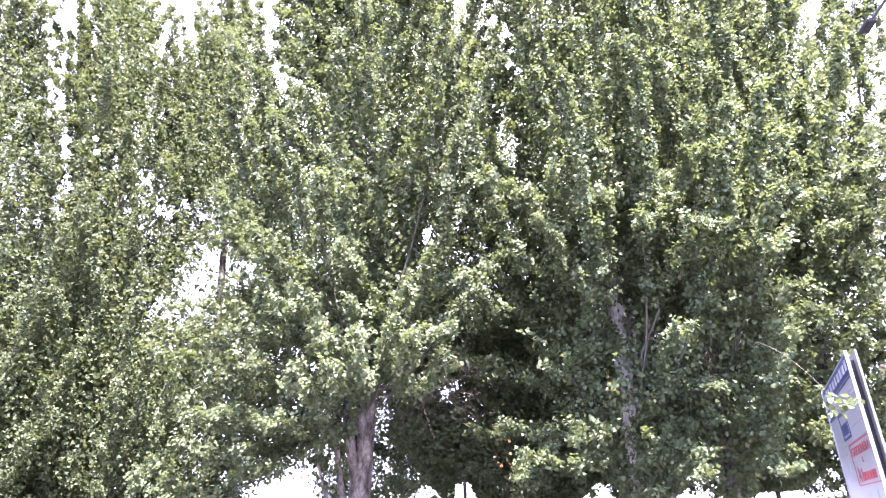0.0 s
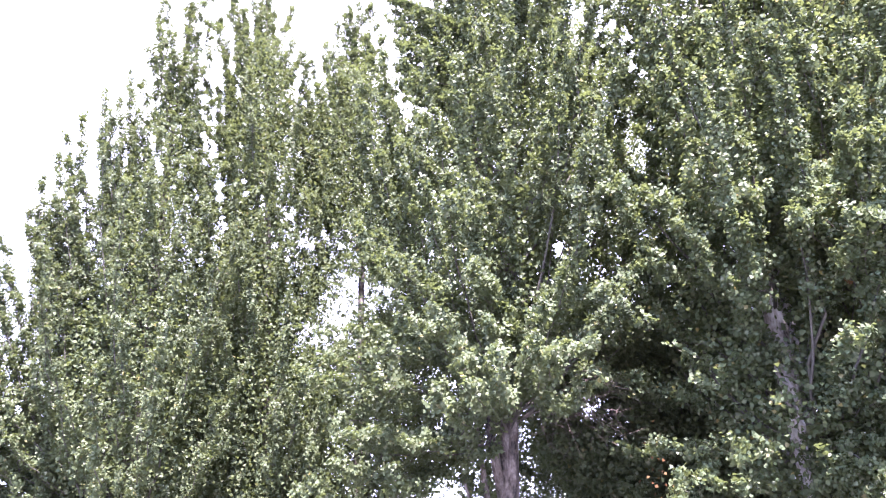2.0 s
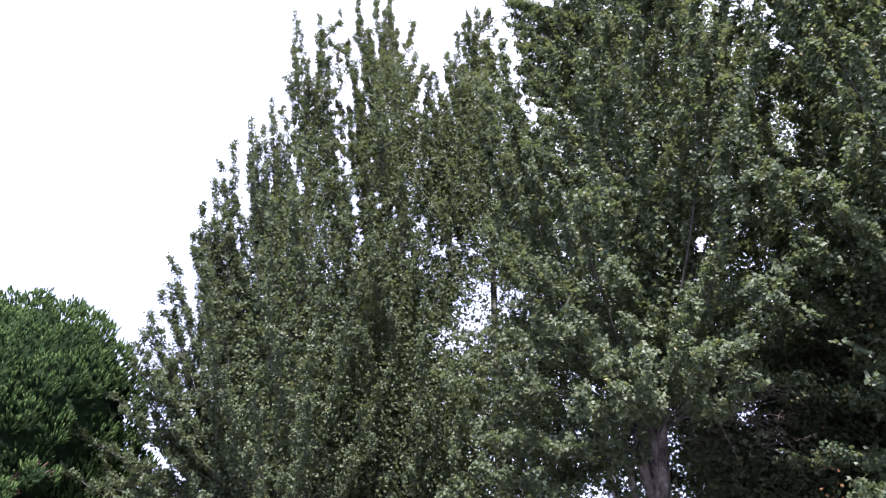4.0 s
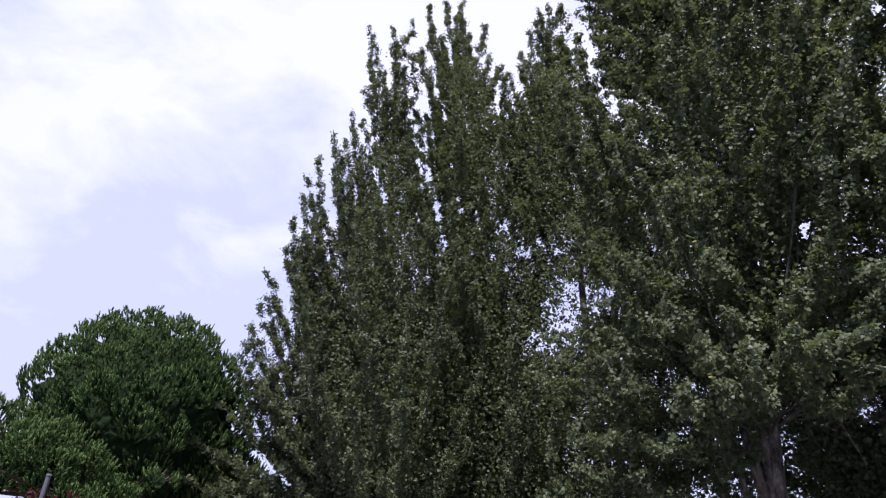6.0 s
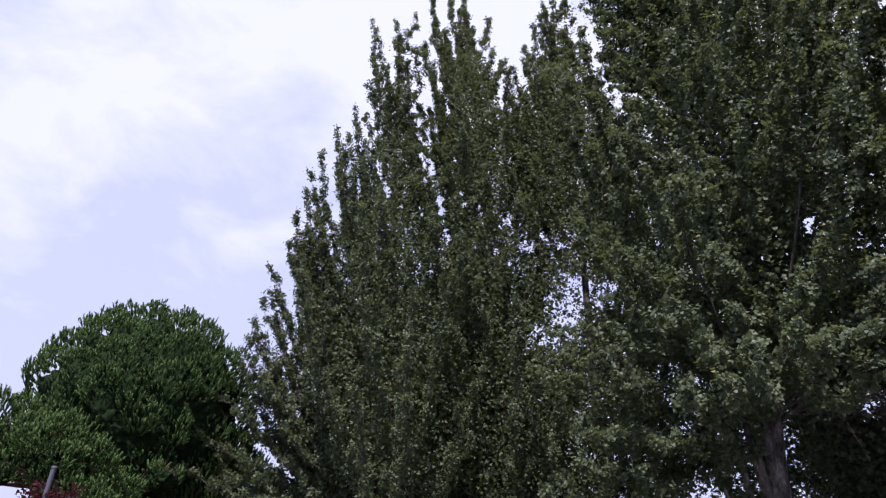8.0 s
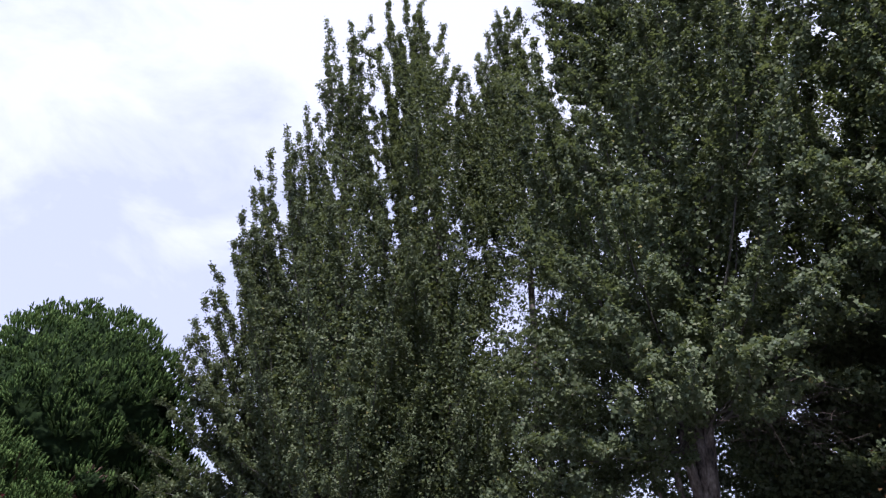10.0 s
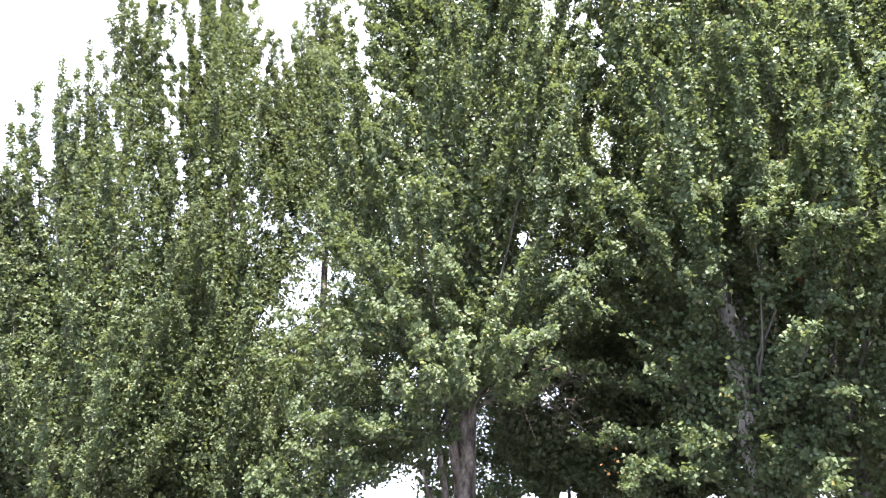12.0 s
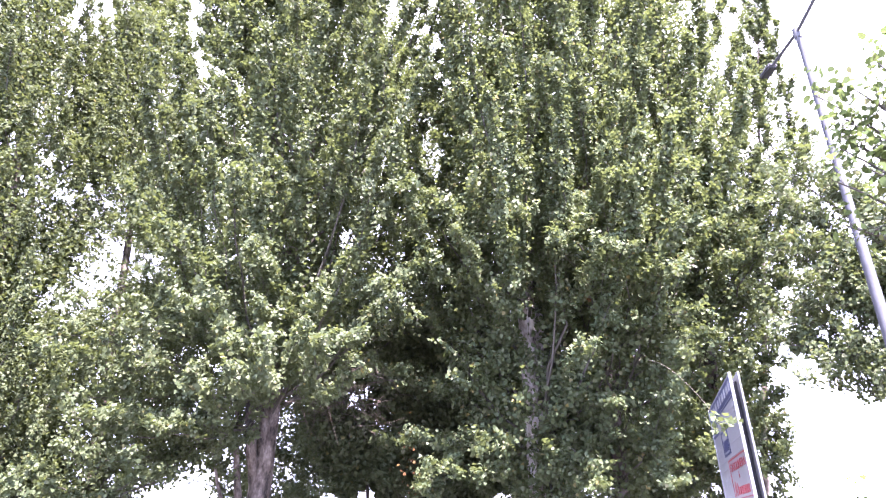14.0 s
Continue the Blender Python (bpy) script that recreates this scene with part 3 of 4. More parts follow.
poplar("broad white poplar with a whitish peeling trunk", (3.1, 11.07, 0), 19.5,
       [(1.6, 2.8), (4, 3.5), (7, 3.7), (10, 3.7), (13, 3.3), (16, 2.5), (19.5, 0.3)], 5, 115,
       tips=[(2.62, 10.03, 3.34), (3.71, 9.92, 4.11), (3.38, 9.81, 2.25), (1.44, 11.11, 10.54), (1.59, 11.09, 9.78), (1.44, 11.11, 9.14), (1.7, 11.08, 10.99), (1.35, 11.12, 9.94),
             (1.6, 9.0, 5.9), (2.2, 8.7, 5.6), (3.5, 8.5, 5.2), (1.3, 9.3, 6.6), (2.0, 8.9, 5.0), (1.8, 9.0, 6.8), (2.2, 8.9, 6.2), (3.1, 8.6, 6.7), (3.4, 8.5, 6.0), (3.8, 8.4, 6.5),
             (1.9, 9.0, 7.7), (3.2, 8.6, 7.5), (2.5, 8.8, 7.0), (2.7, 8.8, 8.3), (1.2, 9.9, 4.6), (1.6, 9.8, 3.7), (1.0, 10.2, 3.0), (1.9, 9.6, 5.4), (1.5, 10.0, 2.4), (3.05, 9.70, 2.58), (3.16, 9.70, 3.34), (3.05, 9.92, 1.93), (3.92, 9.59, 3.02)],
       stems=[(2.6, 0.5, 0.2, 7, 0.12)], hug=4.5, lean=(0.1, 0), trunk_r=0.24, leaves_n=210000, low=1.6, extra=dry_cluster, bark=M_BARK_PALE, leaf_mat=M_LEAF_FRESH, upward=0.4, fill_n=32000, fill_r=0.42, fill_leaf=0.07, **BOUGHS, tip_rise=0.5, tip_low=2.4)
poplar("slender white poplar beside the broad one", (4.3, 10.7, 0), 18.0,
       [(1.6, 2.2), (5, 3.0), (9, 3.0), (12, 2.7), (15, 1.7), (18, 0.3)], 7, 120,
       tips=[(4.58, 8.72, 3.34), (3.6, 8.3, 5.5), (4.2, 8.0, 6.3), (4.0, 8.4, 7.2), (4.8, 8.1, 5.8), (4.5, 8.3, 8.0), (3.8, 8.6, 8.8)], tip_rise=1.0, hug=5.5, extra=hanging_sprig, lean=(0.6, 0.2), trunk_r=0.15, leaves_n=150000, low=1.6, leaf_mat=M_LEAF_FRESH, fill_n=22000, fill_r=0.5, fill_leaf=0.07, **dict(BOUGHS, high_rise=1.4, spray=0.42))
poplar("white poplar at the end of the row", (6.4, 10.9, 0), 15.5,
       [(1.6, 1.0), (2.7, 1.2), (4, 1.6), (6, 2.0), (8, 2.2), (12, 2.1), (15.5, 0.3)], 9, 100,
       tips=[(6.6, 9.4, 3.4), (6.4, 9.5, 3.9), (6.1, 9.7, 2.2)], tip_rise=0.5, hug=5.0, lean=(0.6, 0.2), trunk_r=0.18, leaves_n=112000, low=1.6,
       leaf_mat=M_LEAF_FRESH, fill_n=20000, fill_r=0.55, fill_leaf=0.07, **dict(BOUGHS, high_rise=1.4, spray=0.42))
poplar("small white poplar beyond the street lamp", (7.6, 12.6, 0), 13.3,
       [(4.6, 1.2), (6, 1.6), (9, 1.2), (13.3, 0.15)], 11, 45, trunk_r=0.10, lean=(2.3, -1.5), rise=1.8, leaves_n=42000, low=4.8, start_z=4.2, fill_n=3000, leaf_mat=M_LEAF_FRESH)
COLUMN = dict(hug=7.0, shape=DELTA_SHAPE, far_keep=0.45, upward=0.45, cling=1.6, spray=0.36, leaf=0.060, rise=2.4, low=1.4, inner=0.3, start_z=1.2, twig=0.115, low_bias=1.2, start=0.25, twigs_n=7, per_twig=13, sideways=0.62, companions=3)
poplar("upright white poplar with many plume-like tops", (-9.3, 12.2, 0), 16.0,
       [(1.4, 3.6), (3.0, 3.9), (4.5, 3.8), (5.9, 3.5), (7.7, 3.0), (8.6, 2.7), (10.6, 2.0), (11.3, 1.7), (12.9, 1.0), (16, 0.3)], 13, 95,
       tips=[(-10.57, 10.85, 16.16), (-10.0, 11.36, 16.36), (-9.53, 11.74, 16.64), (-10.74, 10.69, 12.97), (-11.28, 10.15, 11.28),
             (-11.41, 10.01, 10.6), (-11.46, 9.95, 10.14), (-11.62, 9.77, 8.51), (-11.31, 10.11, 8.26), (-11.78, 9.58, 7.65),
             (-11.88, 9.46, 6.81), (-11.91, 9.43, 5.77), (-10.26, 11.0, 13.6), (-10.73, 10.6, 11.9), (-9.3, 11.3, 13.9), (-9.1, 11.4, 12.2),
             (-10.2, 10.6, 12.4), (-9.8, 10.9, 14.2), (-10.6, 10.3, 11.0), (-11.0, 10.0, 9.3),
             (-13.16, 9.20, 3.74), (-13.48, 8.77, 2.99), (-12.84, 9.52, 4.60), (-12.20, 9.52, 5.24), (-11.13, 9.52, 4.60), (-10.49, 9.95, 5.45),
             (-11.84, 9.82, 3.77), (-11.75, 9.92, 4.42), (-11.52, 10.18, 3.45), (-11.89, 9.76, 3.16), (-11.48, 10.22, 4.71), (-11.54, 10.16, 2.85), (-11.62, 10.07, 5.23), (-11.65, 10.04, 2.72), (-11.27, 10.44, 3.97),
             (-9.78, 11.79, 14.9), (-9.51, 12.0, 13.9), (-9.25, 12.2, 12.9), (-8.95, 12.2, 11.8), (-8.8, 12.3, 11.0), (-9.0, 12.1, 10.4), (-11.55, 9.85, 9.3), (-11.05, 10.4, 12.0), (-11.7, 9.7, 7.1), (-11.95, 9.4, 6.3), (-11.2, 10.3, 9.9)],
       lean=(-0.75, -0.8), trunk_r=0.2, leaves_n=300000, leaf_mat=M_LEAF_OLIVE, fill_n=44000, fill_leaf=0.068, fill_r=0.45, limb_top=0.72, **COLUMN)
poplar("upright white poplar with close-set leafy columns", (-7.0, 14.0, 0), 17.6,
       [(1.4, 3.2), (4, 3.0), (7, 2.6), (10, 2.1), (14, 1.5), (17.5, 0.3)], 15, 80,
       tips=[(-9.39, 12.35, 18.11), (-8.93, 12.67, 18.22), (-8.51, 12.94, 18.11), (-7.83, 13.35, 17.11), (-8.27, 13.09, 16.79),
             (-9.53, 12.25, 16.05), (-8.6, 12.9, 15.2), (-8.1, 13.2, 14.6), (-9.0, 12.5, 14.0), (-8.4, 12.8, 13.0), (-7.6, 13.2, 15.6), (-9.34, 12.5, 15.3), (-9.06, 12.7, 14.0), (-9.14, 12.53, 11.9), (-8.92, 12.68, 12.4), (-9.1, 12.5, 11.0)],
       lean=(-1.5, -1.2), trunk_r=0.2, leaves_n=215000, leaf_mat=M_LEAF_OLIVE, fill_n=44000, fill_leaf=0.07, fill_r=0.5, limb_top=0.76, **COLUMN)
poplar("upright white poplar set back behind the row", (-5.4, 14.9, 0), 17.0,
       [(1.4, 3.2), (4, 3.2), (7, 3.0), (10, 2.8), (14, 2.2), (15.5, 1.4), (17, 0.35)], 17, 110,
       tips=[(-6.4, 14.27, 17.44), (-6.05, 14.4, 17.9), (-5.7, 14.55, 17.95), (-7.64, 13.68, 15.62), (-7.3, 13.9, 15.4), (-6.9, 14.0, 15.6), (-6.5, 14.2, 15.5), (-5.6, 14.3, 15.6), (-5.2, 14.4, 15.4), (-6.1, 14.2, 15.0), (-7.0, 13.9, 14.4), (-6.66, 14.16, 17.0), (-6.31, 14.31, 17.6), (-5.62, 14.58, 17.8), (-5.54, 14.6, 16.9), (-5.3, 14.7, 15.9), (-6.17, 14.37, 16.7), (-6.92, 14.04, 16.1), (-7.41, 13.8, 15.2), (-7.52, 13.74, 14.2), (-7.33, 13.84, 13.6), (-7.49, 13.76, 12.8), (-7.55, 13.7, 13.4),
             (-4.1, 13.9, 12.4), (-4.2, 13.9, 11.2), (-4.25, 13.9, 13.4), (-4.0, 14.0, 10.2), (-4.4, 13.8, 14.0), (-4.1, 13.8, 9.4), (-3.9, 14.1, 11.8), (-4.3, 14.0, 12.9)],
       lean=(-0.6, -0.4), trunk_r=0.17, leaves_n=205000, leaf_mat=M_LEAF_OLIVE, fill_n=64000, fill_leaf=0.07, fill_r=0.6, limb_top=0.88, **COLUMN)
for k, (x, y, hh, rr, fill) in enumerate([(0.9, 17.0, 20.5, 3.1, 52000), (4.6, 16.3, 18.5, 2.9, 44000), (7.3, 15.4, 13.0, 2.6, 34000),
                                         (-2.4, 17.4, 21.0, 3.3, 52000), (-12.2, 14.6, 10.0, 2.2, 30000), (2.3, 15.4, 7.0, 2.3, 40000), (0.2, 14.6, 6.0, 1.7, 34000), (-9.6, 15.7, 13.0, 1.7, 50000)]):
    poplar("shaded poplar standing behind the front row", (x, y, 0), hh,
           [(1.6, rr * 0.9), (6, rr), (hh * 0.6, rr * 0.86), (hh, 0.3)], 31 + k, 40, trunk_r=0.07, leaf=0.08, spread=0.07, shape=DELTA_SHAPE,
           leaves_n=9000, low=1.8, twig=0.25, start=0.3, fill_n=fill, fill_r=0.95, fill_leaf=0.085)


def stone_pine(label, base, seed):
    """Umbrella pine: forked trunk and dense tufts of needles on domed clumps."""
    rng = np.random.default_rng(seed)
    base = np.array(base, float)
    tree = thing("stone_pine", base, label, "tree")
    v, f = tube(np.array([(0, 0, 0), (0.1, 0, 1.0), (0.05, 0.1, 2.0), (-0.1, 0.1, 3.0)]), [0.32, 0.26, 0.24, 0.22], 12, 0.15, rng)
    part_np("trunk", v, f, M_BARK_DARK, tree)
    # clumps: centre offset and radii; the great dome first
    clumps = [((0.4, 0.35, 4.15), (2.85, 2.85, 2.95)), ((0.9, -2.9, 2.9), (1.2, 1.2, 1.3)), ((2.3, -2.6, 2.85), (0.9, 0.9, 0.95)),
              ((2.6, -2.0, 2.45), (0.85, 0.85, 1.0)), ((2.9, -1.5, 1.9), (0.95, 0.9, 0.95)), ((3.0, -0.5, 2.65), (0.42, 0.42, 0.48)), ((3.0, -1.1, 1.2), (0.9, 0.9, 0.9)), ((1.6, 1.8, 2.6), (1.6, 1.6, 1.7)), ((-2.0, 1.5, 3.0), (2.0, 2.0, 2.0))]
    wood, pos, out = [], [], []
    for c, r in clumps:
        c, r = np.array(c), np.array(r)
        for k in range(10):
            d = unit(rng.normal(size=3) + np.array([0, 0, 0.6]))
            pts = bezier(np.array([0, 0, 2.6]), c * np.array([0.6, 0.6, 0.8]), c + d * r * 0.8, 8)
            wood.append(tube(pts, np.linspace(0.09, 0.02, 8), 6, 0.1, rng))
        # candles of needles close over the clump, on bulges half a metre wide with furrows between
        n = int(430 * (r[0] * r[1] + r[0] * r[2] + r[1] * r[2]))
        g = np.arange(n) + 0.5
        z = 1 - 1.5 * g / n
        ph = g * 2.39996
        d = np.stack([np.sqrt(1 - z * z) * np.cos(ph), np.sqrt(1 - z * z) * np.sin(ph), z], 1)
        d = unit(d + rng.normal(size=d.shape) * 0.02)
        d = d[d @ np.array([0.87, -0.49, 0.0]) > -0.3]
        wide = 0.36 / r.mean()
        knobs = unit(rng.normal(size=(int(5.5 / wide ** 2), 3)))
        near = d @ knobs.T
        bulge = np.clip(1 - (1 - near.max(1)) * 2 / wide ** 2, -0.4, 1)
        heart = knobs[near.argmax(1)]
        keep = bulge > -0.38 + 0.5 * rng.random(len(d))
        d, bulge, heart = d[keep], bulge[keep], heart[keep]
        lump = 0.12 * rng.random(len(knobs))[near.argmax(1)][keep]
        pos.append(c + d * (r - 0.40 + 0.38 * bulge[:, None] - lump[:, None] + 0.05 * rng.normal(size=(len(d), 1))))
        out.append(unit((d - heart) * 1.6 / wide * 0.35 + d * 0.35 + np.array([0, 0, 0.85]) + rng.normal(size=d.shape) * 0.12))
    v, f = join(wood)
    part_np("branchwork", v, f, M_BARK_DARK, tree, kind="stuff")
    pos, out = np.concatenate(pos), np.concatenate(out)
    # each brush: a thick blunt shoot, ragged with needle tips
    n, rings, sides = len(pos), 3, 3
    ln = 0.06 + 0.06 * rng.random(n)
    a = unit(np.cross(out, np.array([0.31, 0.52, 0.2])))
    bb = np.cross(out, a)
    ang = np.arange(sides) * 2 * np.pi / sides
    girth = np.array([0.5, 1.0, 0.6])[None, :, None] * (0.017 + 0.009 * rng.random(n))[:, None, None] * (0.6 + 0.8 * rng.random((n, rings, sides)))
    up = np.array([-0.4, 0.4, 0.9])[None, :, None] * ln[:, None, None] + rng.normal(size=(n, rings, sides)) * 0.018
    q = pos[:, None, None] + out[:, None, None] * up[..., None] + girth[..., None] * (a[:, None, None] * np.cos(ang)[None, None, :, None] + bb[:, None, None] * np.sin(ang)[None, None, :, None])
    tops = pos + out * (ln * 1.0)[:, None]
    q = np.concatenate([q.reshape(n, -1, 3), tops[:, None]], 1)
    tri = []
    for k in range(rings - 1):
        for s in range(sides):
            p0, p1, p2, p3 = k * sides + s, k * sides + (s + 1) % sides, (k + 1) * sides + (s + 1) % sides, (k + 1) * sides + s
            tri += [(p0, p1, p2), (p0, p2, p3)]
    for s in range(sides):
        tri.append(((rings - 1) * sides + s, (rings - 1) * sides + (s + 1) % sides, rings * sides))
    f = (np.array(tri)[None] + (np.arange(n) * (rings * sides + 1))[:, None, None]).reshape(-1, 3)
    # the needles that stand out from the shoots
    m = 7
    t = rng.random((n, m, 1))
    rnd = rng.normal(size=(n, m, 3))
    side = unit(rnd - (rnd * out[:, None]).sum(2, keepdims=True) * out[:, None])
    foot = pos[:, None] + out[:, None] * (t * 1.2 - 0.25) * ln[:, None, None]
    way = unit(side * 0.8 + out[:, None] * (0.5 + 0.6 * t))
    end = foot + way * (0.055 + 0.025 * rng.random((n, m, 1)))
    wid = np.cross(way, side) * 0.009 + unit(np.cross(way, rnd)) * 0.006
    needles = np.stack([foot - wid, foot + wid, end], 2).reshape(-1, 3)
    v, f = join([(q.reshape(-1, 3), f), (needles, np.arange(len(needles)).reshape(-1, 3))])
    part_np("crown", v, f, M_NEEDLE, tree, kind="stuff")
    # closed shell for the inner needles, their shade put into its near-black colour
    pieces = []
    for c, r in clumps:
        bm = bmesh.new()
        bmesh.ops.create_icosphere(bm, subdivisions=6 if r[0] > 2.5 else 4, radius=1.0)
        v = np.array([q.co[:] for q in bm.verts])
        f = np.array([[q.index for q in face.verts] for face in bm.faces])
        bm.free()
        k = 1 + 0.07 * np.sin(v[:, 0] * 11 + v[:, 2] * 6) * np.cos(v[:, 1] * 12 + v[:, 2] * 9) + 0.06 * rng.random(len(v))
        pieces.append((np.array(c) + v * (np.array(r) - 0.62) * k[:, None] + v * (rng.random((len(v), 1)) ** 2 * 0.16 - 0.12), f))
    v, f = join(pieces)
    part_np("shade_core", v, f, M_PINE_SHADE, tree)
    return tree


stone_pine("rounded stone pine with dense green needle tufts", (-15.7, 8.9, 0), 21)


# ---- street lamp ----
def box(bm, x0, y0, z0, x1, y1, z1, bevel=0.0):
    made = bmesh.ops.create_cube(bm, size=1.0, matrix=Matrix.LocRotScale(((x0 + x1) / 2, (y0 + y1) / 2, (z0 + z1) / 2), None, (x1 - x0, y1 - y0, z1 - z0)))
    if bevel:
        ed = list({e for v in made["verts"] for e in v.link_edges})
        bmesh.ops.bevel(bm, geom=ed, offset=bevel, segments=2, affect="EDGES")


def street_lamp(at):
    lamp = thing("street_lamp", at, "grey tapered steel street lamp with a cross arm", "street lamp")
    zs = np.array([0, 0.5, 0.52, 2.5, 5.0, 7.72, 7.74, 8.08])
    rs = np.array([0.10, 0.10, 0.085, 0.073, 0.055, 0.033, 0.039, 0.039])
    v, f = tube(np.stack([zs * 0.016, zs * -0.012, zs], 1), rs, 16)
    part_np("pole", v, f, M_STEEL, lamp)
    bm = bmesh.new()
    box(bm, -0.2, -0.2, 0.0, 0.2, 0.2, 0.025, 0.004)
    part("base_plate", bm, M_STEEL, lamp)
    d = np.array([0.10, 0.995, 0.0])
    tp = np.array([0.125, -0.095, 0.0])
    v, f = tube(np.stack([tp + d * k + [0, 0, 8.03 + rise] for k, rise in ((-1.0, 0.26), (-0.3, 0.07), (0.0, 0.0), (0.72, 0.0))]), [0.024] * 4, 12)
    part_np("arm", v, f, M_STEEL, lamp)
    v, f = tube(np.array([tp + [0, 0, 7.93], tp + [0, 0, 8.10]]), [0.05, 0.05], 14)
    part_np("collar", v, f, M_STEEL, lamp)
    bm = bmesh.new()
    box(bm, -0.075, -0.16, -0.03, 0.075, 0.16, 0.045, 0.025)
    bmesh.ops.transform(bm, matrix=pose(*(tp + d * 0.84 + np.array([0, 0, 8.03])), 0, 0, -5.7), verts=bm.verts)
    hd = part("lamp_head", bm, M_STEEL, lamp)
    bm = bmesh.new()
    box(bm, -0.06, -0.13, -0.045, 0.06, 0.13, -0.029, 0.006)
    bmesh.ops.transform(bm, matrix=pose(*(tp + d * 0.84 + np.array([0, 0, 8.03])), 0, 0, -5.7), verts=bm.verts)
    part("diffuser", bm, M_DARK, hd, "dark glass diffuser of the unlit lamp")
    return lamp


street_lamp((6.12, 6.50, 0))


# ---- direction sign ----
def sign():
    """Two upright sheets with a dark gap on two posts; local x runs along the face, -y is the lettered side."""
    m = Matrix.Identity(4)
    m.col[0][:3] = Vector((-0.4018, -0.9157, 0)) * 0.967
    m.col[1][:3] = Vector((0.9157, -0.4018, 0)) * 1.115
    m.col[2][:3] = Vector((0, 0, 1)) * 1.115
    m.col[3][:3] = Vector((4.56, 7.88, -0.184))
    s = thing("direction_sign", (0, 0, 0), "white double-faced direction sign with blue and red lettering", "sign")
    s.matrix_world = m
    w, top, low = 2.49, 2.77, 0.75
    bm = bmesh.new()
    box(bm, 0, 0, low, w, 0.015, top, 0.003)
    front = part("front_panel", bm, M_WHITE_SHADED, s)
    bm = bmesh.new()
    box(bm, 0, 0.066, low, w, 0.081, top, 0.003)
    part("back_panel", bm, M_WHITE_SHADED, s)
    # block added in the open gap, whose shade is put into its colour
    bm = bmesh.new()
    box(bm, 0.05, 0.016, low + 0.05, w - 0.16, 0.065, top - 0.06)
    part("core", bm, M_DARK, s, "near-black block for the shade in the gap between the faces")
    for x in (0.35, w - 0.35):
        bm = bmesh.new()
        box(bm, x - 0.03, 0.018, 0.165, x + 0.03, 0.063, low + 0.1, 0.006)
        part("post", bm, M_STEEL, s, "grey steel post")

    def plate(name, x0, z0, x1, z1, mat, lift=0.004, label=""):
        b = bmesh.new()
        box(b, x0, -lift, z0, x1, -0.0005, z1)
        return part(name, b, mat, front, label)

    # frame mouldings
    plate("edge_strip", w - 0.035, low, w - 0.002, top - 0.002, M_WHITE, 0.008)
    plate("edge_strip", 0.002, low, 0.03, top - 0.002, M_WHITE, 0.008)
    plate("header", 0.05, 2.60, w - 0.05, 2.745, M_BLUE, 0.003, "dark blue header band")
    for k, (x0, x1) in enumerate([(0.15, 0.30), (0.36, 0.52), (0.60, 0.74), (0.82, 1.0), (1.10, 1.26), (1.34, 1.47), (1.56, 1.72), (1.80, 1.93), (2.02, 2.17), (2.24, 2.36)]):
        plate("header_letter", x0, 2.635, x1, 2.71 + 0.008 * (k % 2), M_GREY, 0.0055)
    plate("rule", 0.05, 2.575, w - 0.05, 2.588, M_BLUE)
    plate("arrow_block", 0.06, 2.43, 0.68, 2.55, M_BLUE, 0.004, "dark blue block with pale marks")
    for x in (0.10, 0.30, 0.50):
        plate("mark", x, 2.455, x + 0.11, 2.525, M_WHITE, 0.006)
    for z in (2.50, 2.46, 2.38):
        plate("text_line", 1.75, z, 2.35, z + 0.018, M_GREY)
    # framed pictogram
    for x0, z0, x1, z1 in ((0.82, 2.18, 0.86, 2.42), (1.40, 2.18, 1.44, 2.42), (0.86, 2.40, 1.40, 2.42), (0.86, 2.18, 1.40, 2.20)):
        plate("pictogram_frame", x0, z0, x1, z1, M_BLUE)
    plate("pictogram", 0.92, 2.22, 1.34, 2.32, M_BLUE)
    plate("rule", 1.60, 2.245, 2.44, 2.253, M_GREY)
    plate("rule", 0.05, 2.138, w - 0.05, 2.146, M_GREY)
    for z in (2.30, 2.26, 2.22):
        plate("text_line", 0.12, z, 0.5, z + 0.014, M_GREY)
    for x in (0.42, 0.72):
        plate("arrow", x, 1.90, x + 0.10, 2.00, M_GREY)
    plate("text_line", 0.25, 2.06, 0.75, 2.075, M_GREY)
    # red framed box
    for x0, z0, x1, z1 in ((1.03, 1.77, 1.045, 2.13), (2.41, 1.77, 2.425, 2.13), (1.045, 2.12, 2.41, 2.13), (1.045, 1.77, 2.41, 1.78)):
        plate("red_frame", x0, z0, x1, z1, M_RED)

    def words(text, x, z, size, width):
        cu = bpy.data.curves.new("lettering", "FONT")
        cu.body = text
        cu.size = size
        cu.extrude = 0.001
        cu.align_x = "CENTER"
        tmp = new("lettering", cu)
        bpy.context.view_layer.update()
        k = width / max(tmp.dimensions.x, 0.01)
        dg = bpy.context.evaluated_depsgraph_get()
        me = bpy.data.meshes.new_from_object(tmp.evaluated_get(dg))
        bpy.data.objects.remove(tmp)
        me.transform(Matrix.Translation((x, -0.004, z)) @ Matrix.Rotation(radians(90), 4, "X") @ Matrix.Diagonal((k, 1, 1, 1)))
        me.materials.clear()
        me.materials.append(M_RED)
        ob = new("lettering", me)
        ob.parent = front
        tagged(ob, "red lettering")

    words("GASOLINERA", 1.73, 2.02, 0.105, 1.22)
    words("A", 1.73, 1.945, 0.075, 0.08)
    # the brand line as plain red shapes: a tall leaning mark and a row of blocks
    bm = bmesh.new()
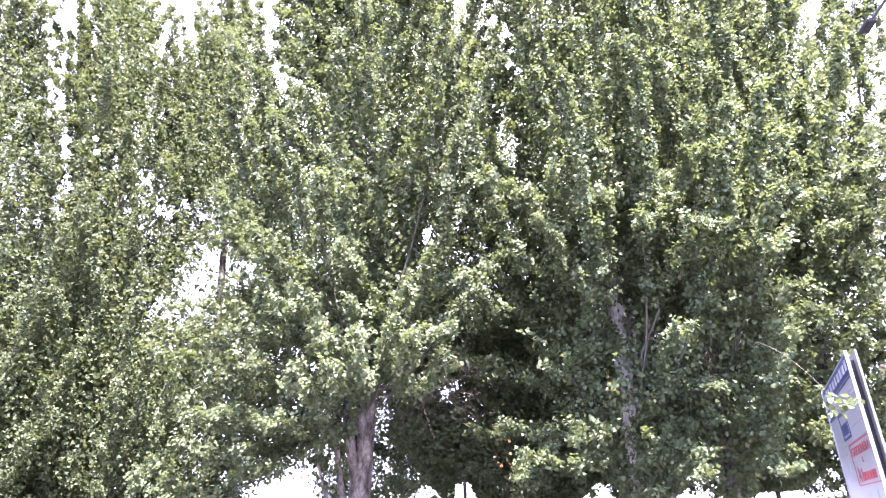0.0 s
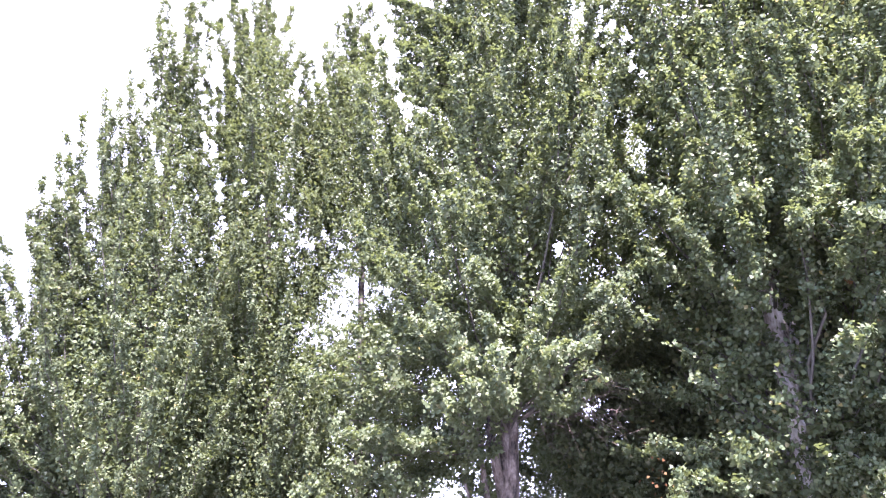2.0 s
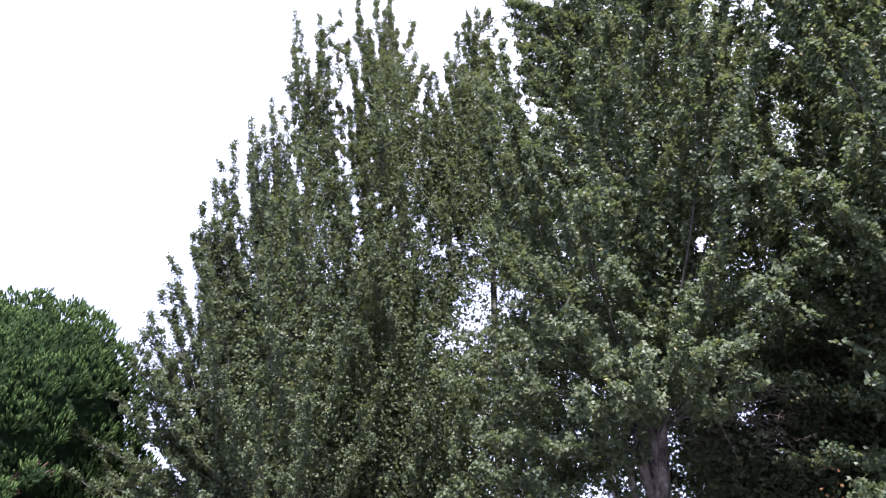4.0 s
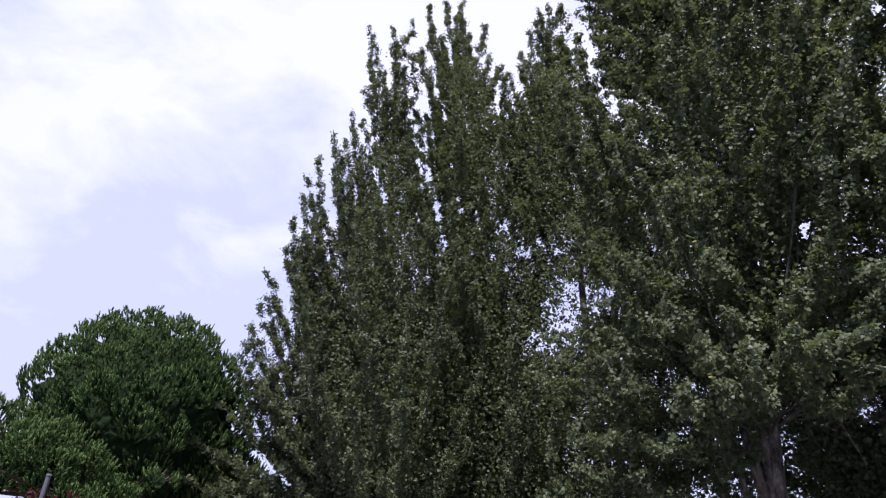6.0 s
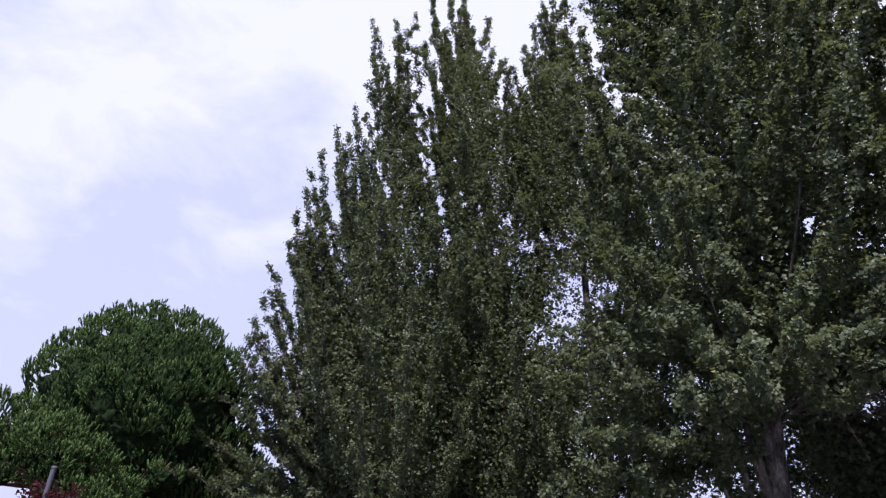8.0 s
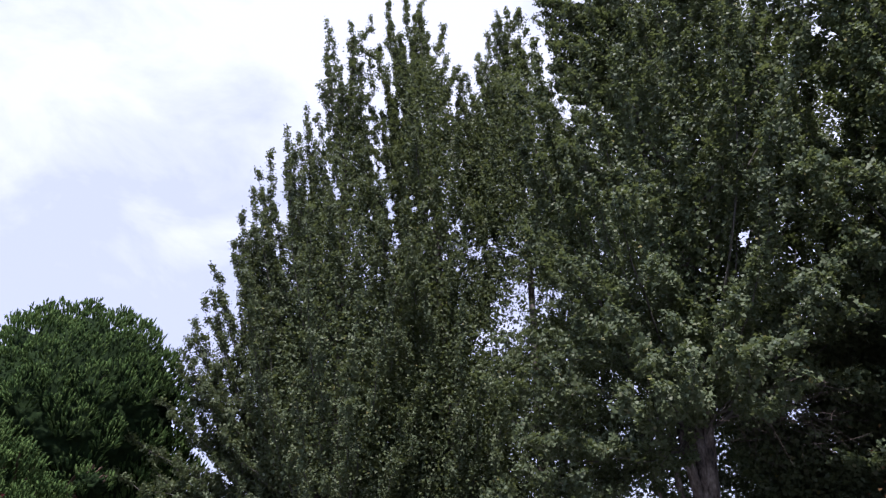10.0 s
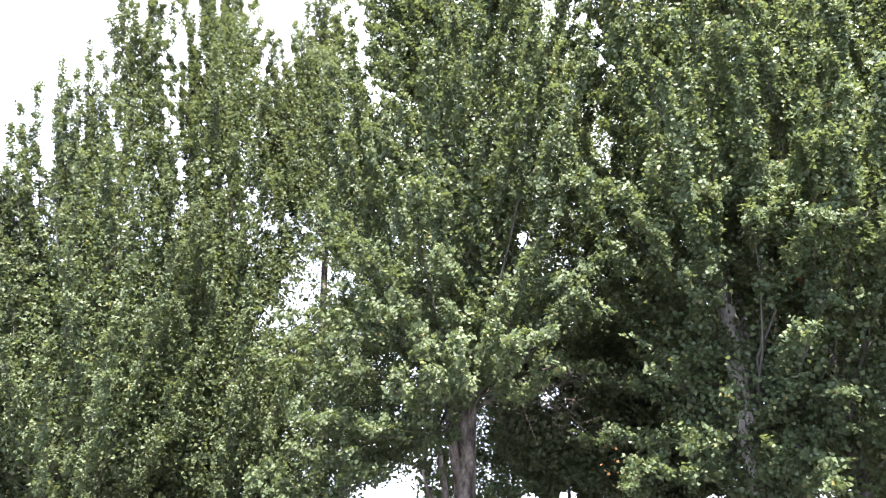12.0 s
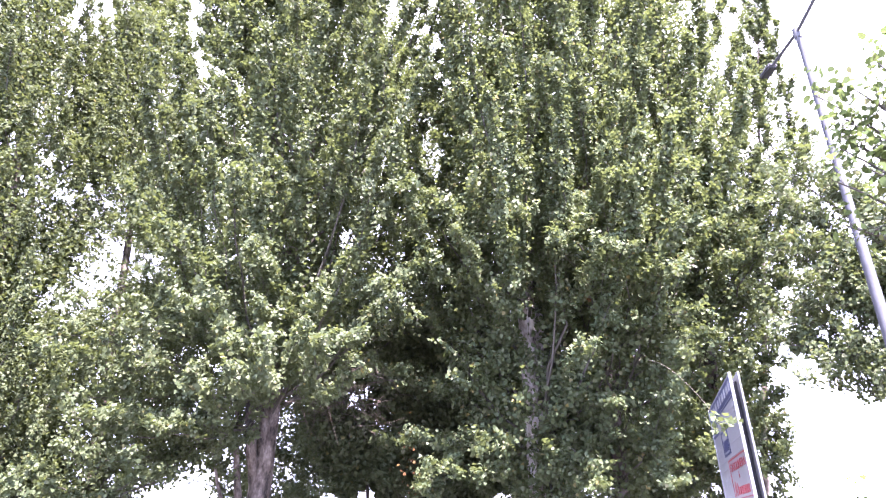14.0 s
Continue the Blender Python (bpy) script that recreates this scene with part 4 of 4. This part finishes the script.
    for pts in (((1.120, 1.800), (1.182, 1.800), (1.290, 1.927), (1.236, 1.927)), ((1.236, 1.927), (1.290, 1.927), (1.360, 1.800), (1.290, 1.800)), ((1.182, 1.833), (1.321, 1.833), (1.314, 1.855), (1.190, 1.855))):
        fv = [bm.verts.new((x, -0.004, z)) for x, z in pts]
        bm.faces.new(fv)
    part("brand_mark", bm, M_RED, front)
    for x0, x1, z1 in ((1.407, 1.446, 1.905), (1.484, 1.600, 1.871), (1.639, 1.756, 1.871), (1.794, 1.957, 1.871), (1.996, 2.112, 1.871), (2.151, 2.267, 1.871)):
        plate("brand_block", x0, 1.805, x1, z1, M_RED)
    plate("rule", 0.8, 1.752, 2.44, 1.758, M_GREY)
    plate("text_block", 1.25, 1.64, 2.05, 1.72, M_GREY)
    for z in (1.5, 1.3, 1.1):
        plate("text_line", 0.3, z, 2.1, z + 0.05, M_GREY)
    return s


sign()


# ---- near tree, shrub and pole at the edges ----
def broadleaf(label, base, trunk_pts, tips, seed, leaf, mat, name, category="tree", leaves_n=3000, spray=0.5, per_twig=5, twigs_n=5, spread=0.06, trunk_r=0.11, upward=0.2, shape=LEAF_SHAPE):
    rng = np.random.default_rng(seed)
    base = np.array(base, float)
    tree = thing(name, base, label, category)
    tp = np.array(trunk_pts, float)
    v, f = tube(tp, np.linspace(trunk_r, trunk_r * 0.5, len(tp)), 12, 0.1, rng)
    part_np("trunk", v, f, M_BARK_DARK, tree)
    limbs, wood = [], []
    for x, y, z in tips:
        tip = np.array([x, y, z]) - base
        a = tp[-1] * (0.75 + 0.25 * rng.random())
        pts = bezier(a, a + (tip - a) * np.array([0.5, 0.5, 0.75]), tip, 10)
        limbs.append(pts + base)
        wood.append(tube(pts, np.linspace(0.035, 0.005, 10), 6, 0.1, rng))
    v, f = join(wood)
    part_np("branchwork", v, f, M_TWIG, tree, kind="stuff")
    crown, twigs = foliage(limbs, rng, leaves_n, spray, leaf, upward, base + np.array([0, 0, 2.5]), spread=spread, start=0.3,
                           twigs_n=twigs_n, per_twig=per_twig, twig_share=1.0, shape=shape)
    part_np("twigwork", twigs[0] - base, twigs[1], M_TWIG, tree, kind="stuff")
    part_np("crown", crown[0] - base, crown[1], mat, tree, kind="stuff")
    return tree


broadleaf("young broad-leaved tree with large light green leaves", (5.6, 3.6, 0), [(0, 0, 0), (0.02, 0, 1.2), (-0.05, 0.05, 2.2)],
          [(3.95, 4.04, 4.95), (4.12, 3.87, 4.94), (4.22, 3.77, 4.70), (3.97, 4.02, 4.41), (4.09, 3.91, 4.13), (4.03, 4.24, 3.78),
           (4.05, 3.95, 4.65), (4.20, 3.80, 4.35), (4.25, 3.85, 3.95), (4.15, 4.10, 4.55), (3.92, 4.12, 4.15), (4.3, 3.7, 5.05),
           (3.40, 4.38, 1.42), (3.55, 4.25, 1.46), (3.70, 4.1, 1.52), (5.0, 3.4, 5.6), (5.8, 3.0, 5.8),
           (6.4, 4.0, 5.2), (6.5, 3.0, 4.2), (5.4, 2.4, 4.0), (4.9, 4.6, 4.6)],
          51, 0.072, M_LEAF_BROAD, "broadleaf_tree", leaves_n=3900, shape=OVAL_SHAPE, spray=0.4, twigs_n=6)
broadleaf("bushy young poplar behind the lamp post", (9.4, 8.0, 0), [(0, 0, 0), (0, 0, 1.6), (-0.1, 0, 3.4)],
          [(6.48, 8.26, 3.8), (6.87, 7.94, 4.4), (6.48, 8.26, 5.4), (6.67, 8.11, 6.1), (6.2, 8.5, 4.5), (6.9, 7.9, 5.2), (7.4, 7.6, 4.7),
           (7.6, 7.4, 5.4), (7.3, 7.7, 6.2), (7.0, 8.3, 6.8), (8.4, 8.6, 6.4), (8.6, 9.4, 5.4), (7.6, 9.8, 5.6), (8.0, 7.6, 4.4), (7.17, 7.87, 5.3), (7.45, 7.61, 5.4), (7.09, 7.94, 4.7), (7.4, 7.65, 6.0), (7.25, 7.8, 4.3), (6.5, 8.2, 3.25), (7.1, 7.7, 3.0), (7.5, 7.3, 3.3), (6.9, 7.9, 3.5), (7.9, 7.2, 2.9), (6.3, 8.3, 3.9)],
          53, 0.066, M_LEAF, "young_poplar", leaves_n=34000, per_twig=14, twigs_n=9, spray=0.9, upward=0.5)
broadleaf("dark red-leaved shrub under the pine", (-12.07, 5.46, 0), [(0, 0, 0), (0, 0, 0.5), (0, 0, 1.0)],
          [(-11.83, 5.95, 2.02), (-11.97, 5.81, 2.05), (-12.32, 5.29, 1.7), (-11.74, 5.76, 1.95), (-11.58, 6.12, 1.9), (-12.40, 5.62, 1.6), (-11.91, 5.13, 1.5)],
          55, 0.06, M_LEAF_RED, "red_shrub", "shrub", leaves_n=4000, per_twig=10, twigs_n=7)


def leaning_pole(at):
    ob = thing("pole", at, "thin pale grey metal pole beside the pine", "pole")
    v, f = tube(np.array([(0, 0, 0), (0, 0.02, 1.4), (0.02, 0.05, 2.57)]), [0.045, 0.042, 0.04], 12)
    part_np("shaft", v, f, M_STEEL, ob)
    v, f = tube(np.array([(0.02, 0.05, 2.56), (0.02, 0.05, 2.59)]), [0.05, 0.04], 12)
    part_np("cap", v, f, M_STEEL, ob)


leaning_pole((-11.89, 5.73, 0))
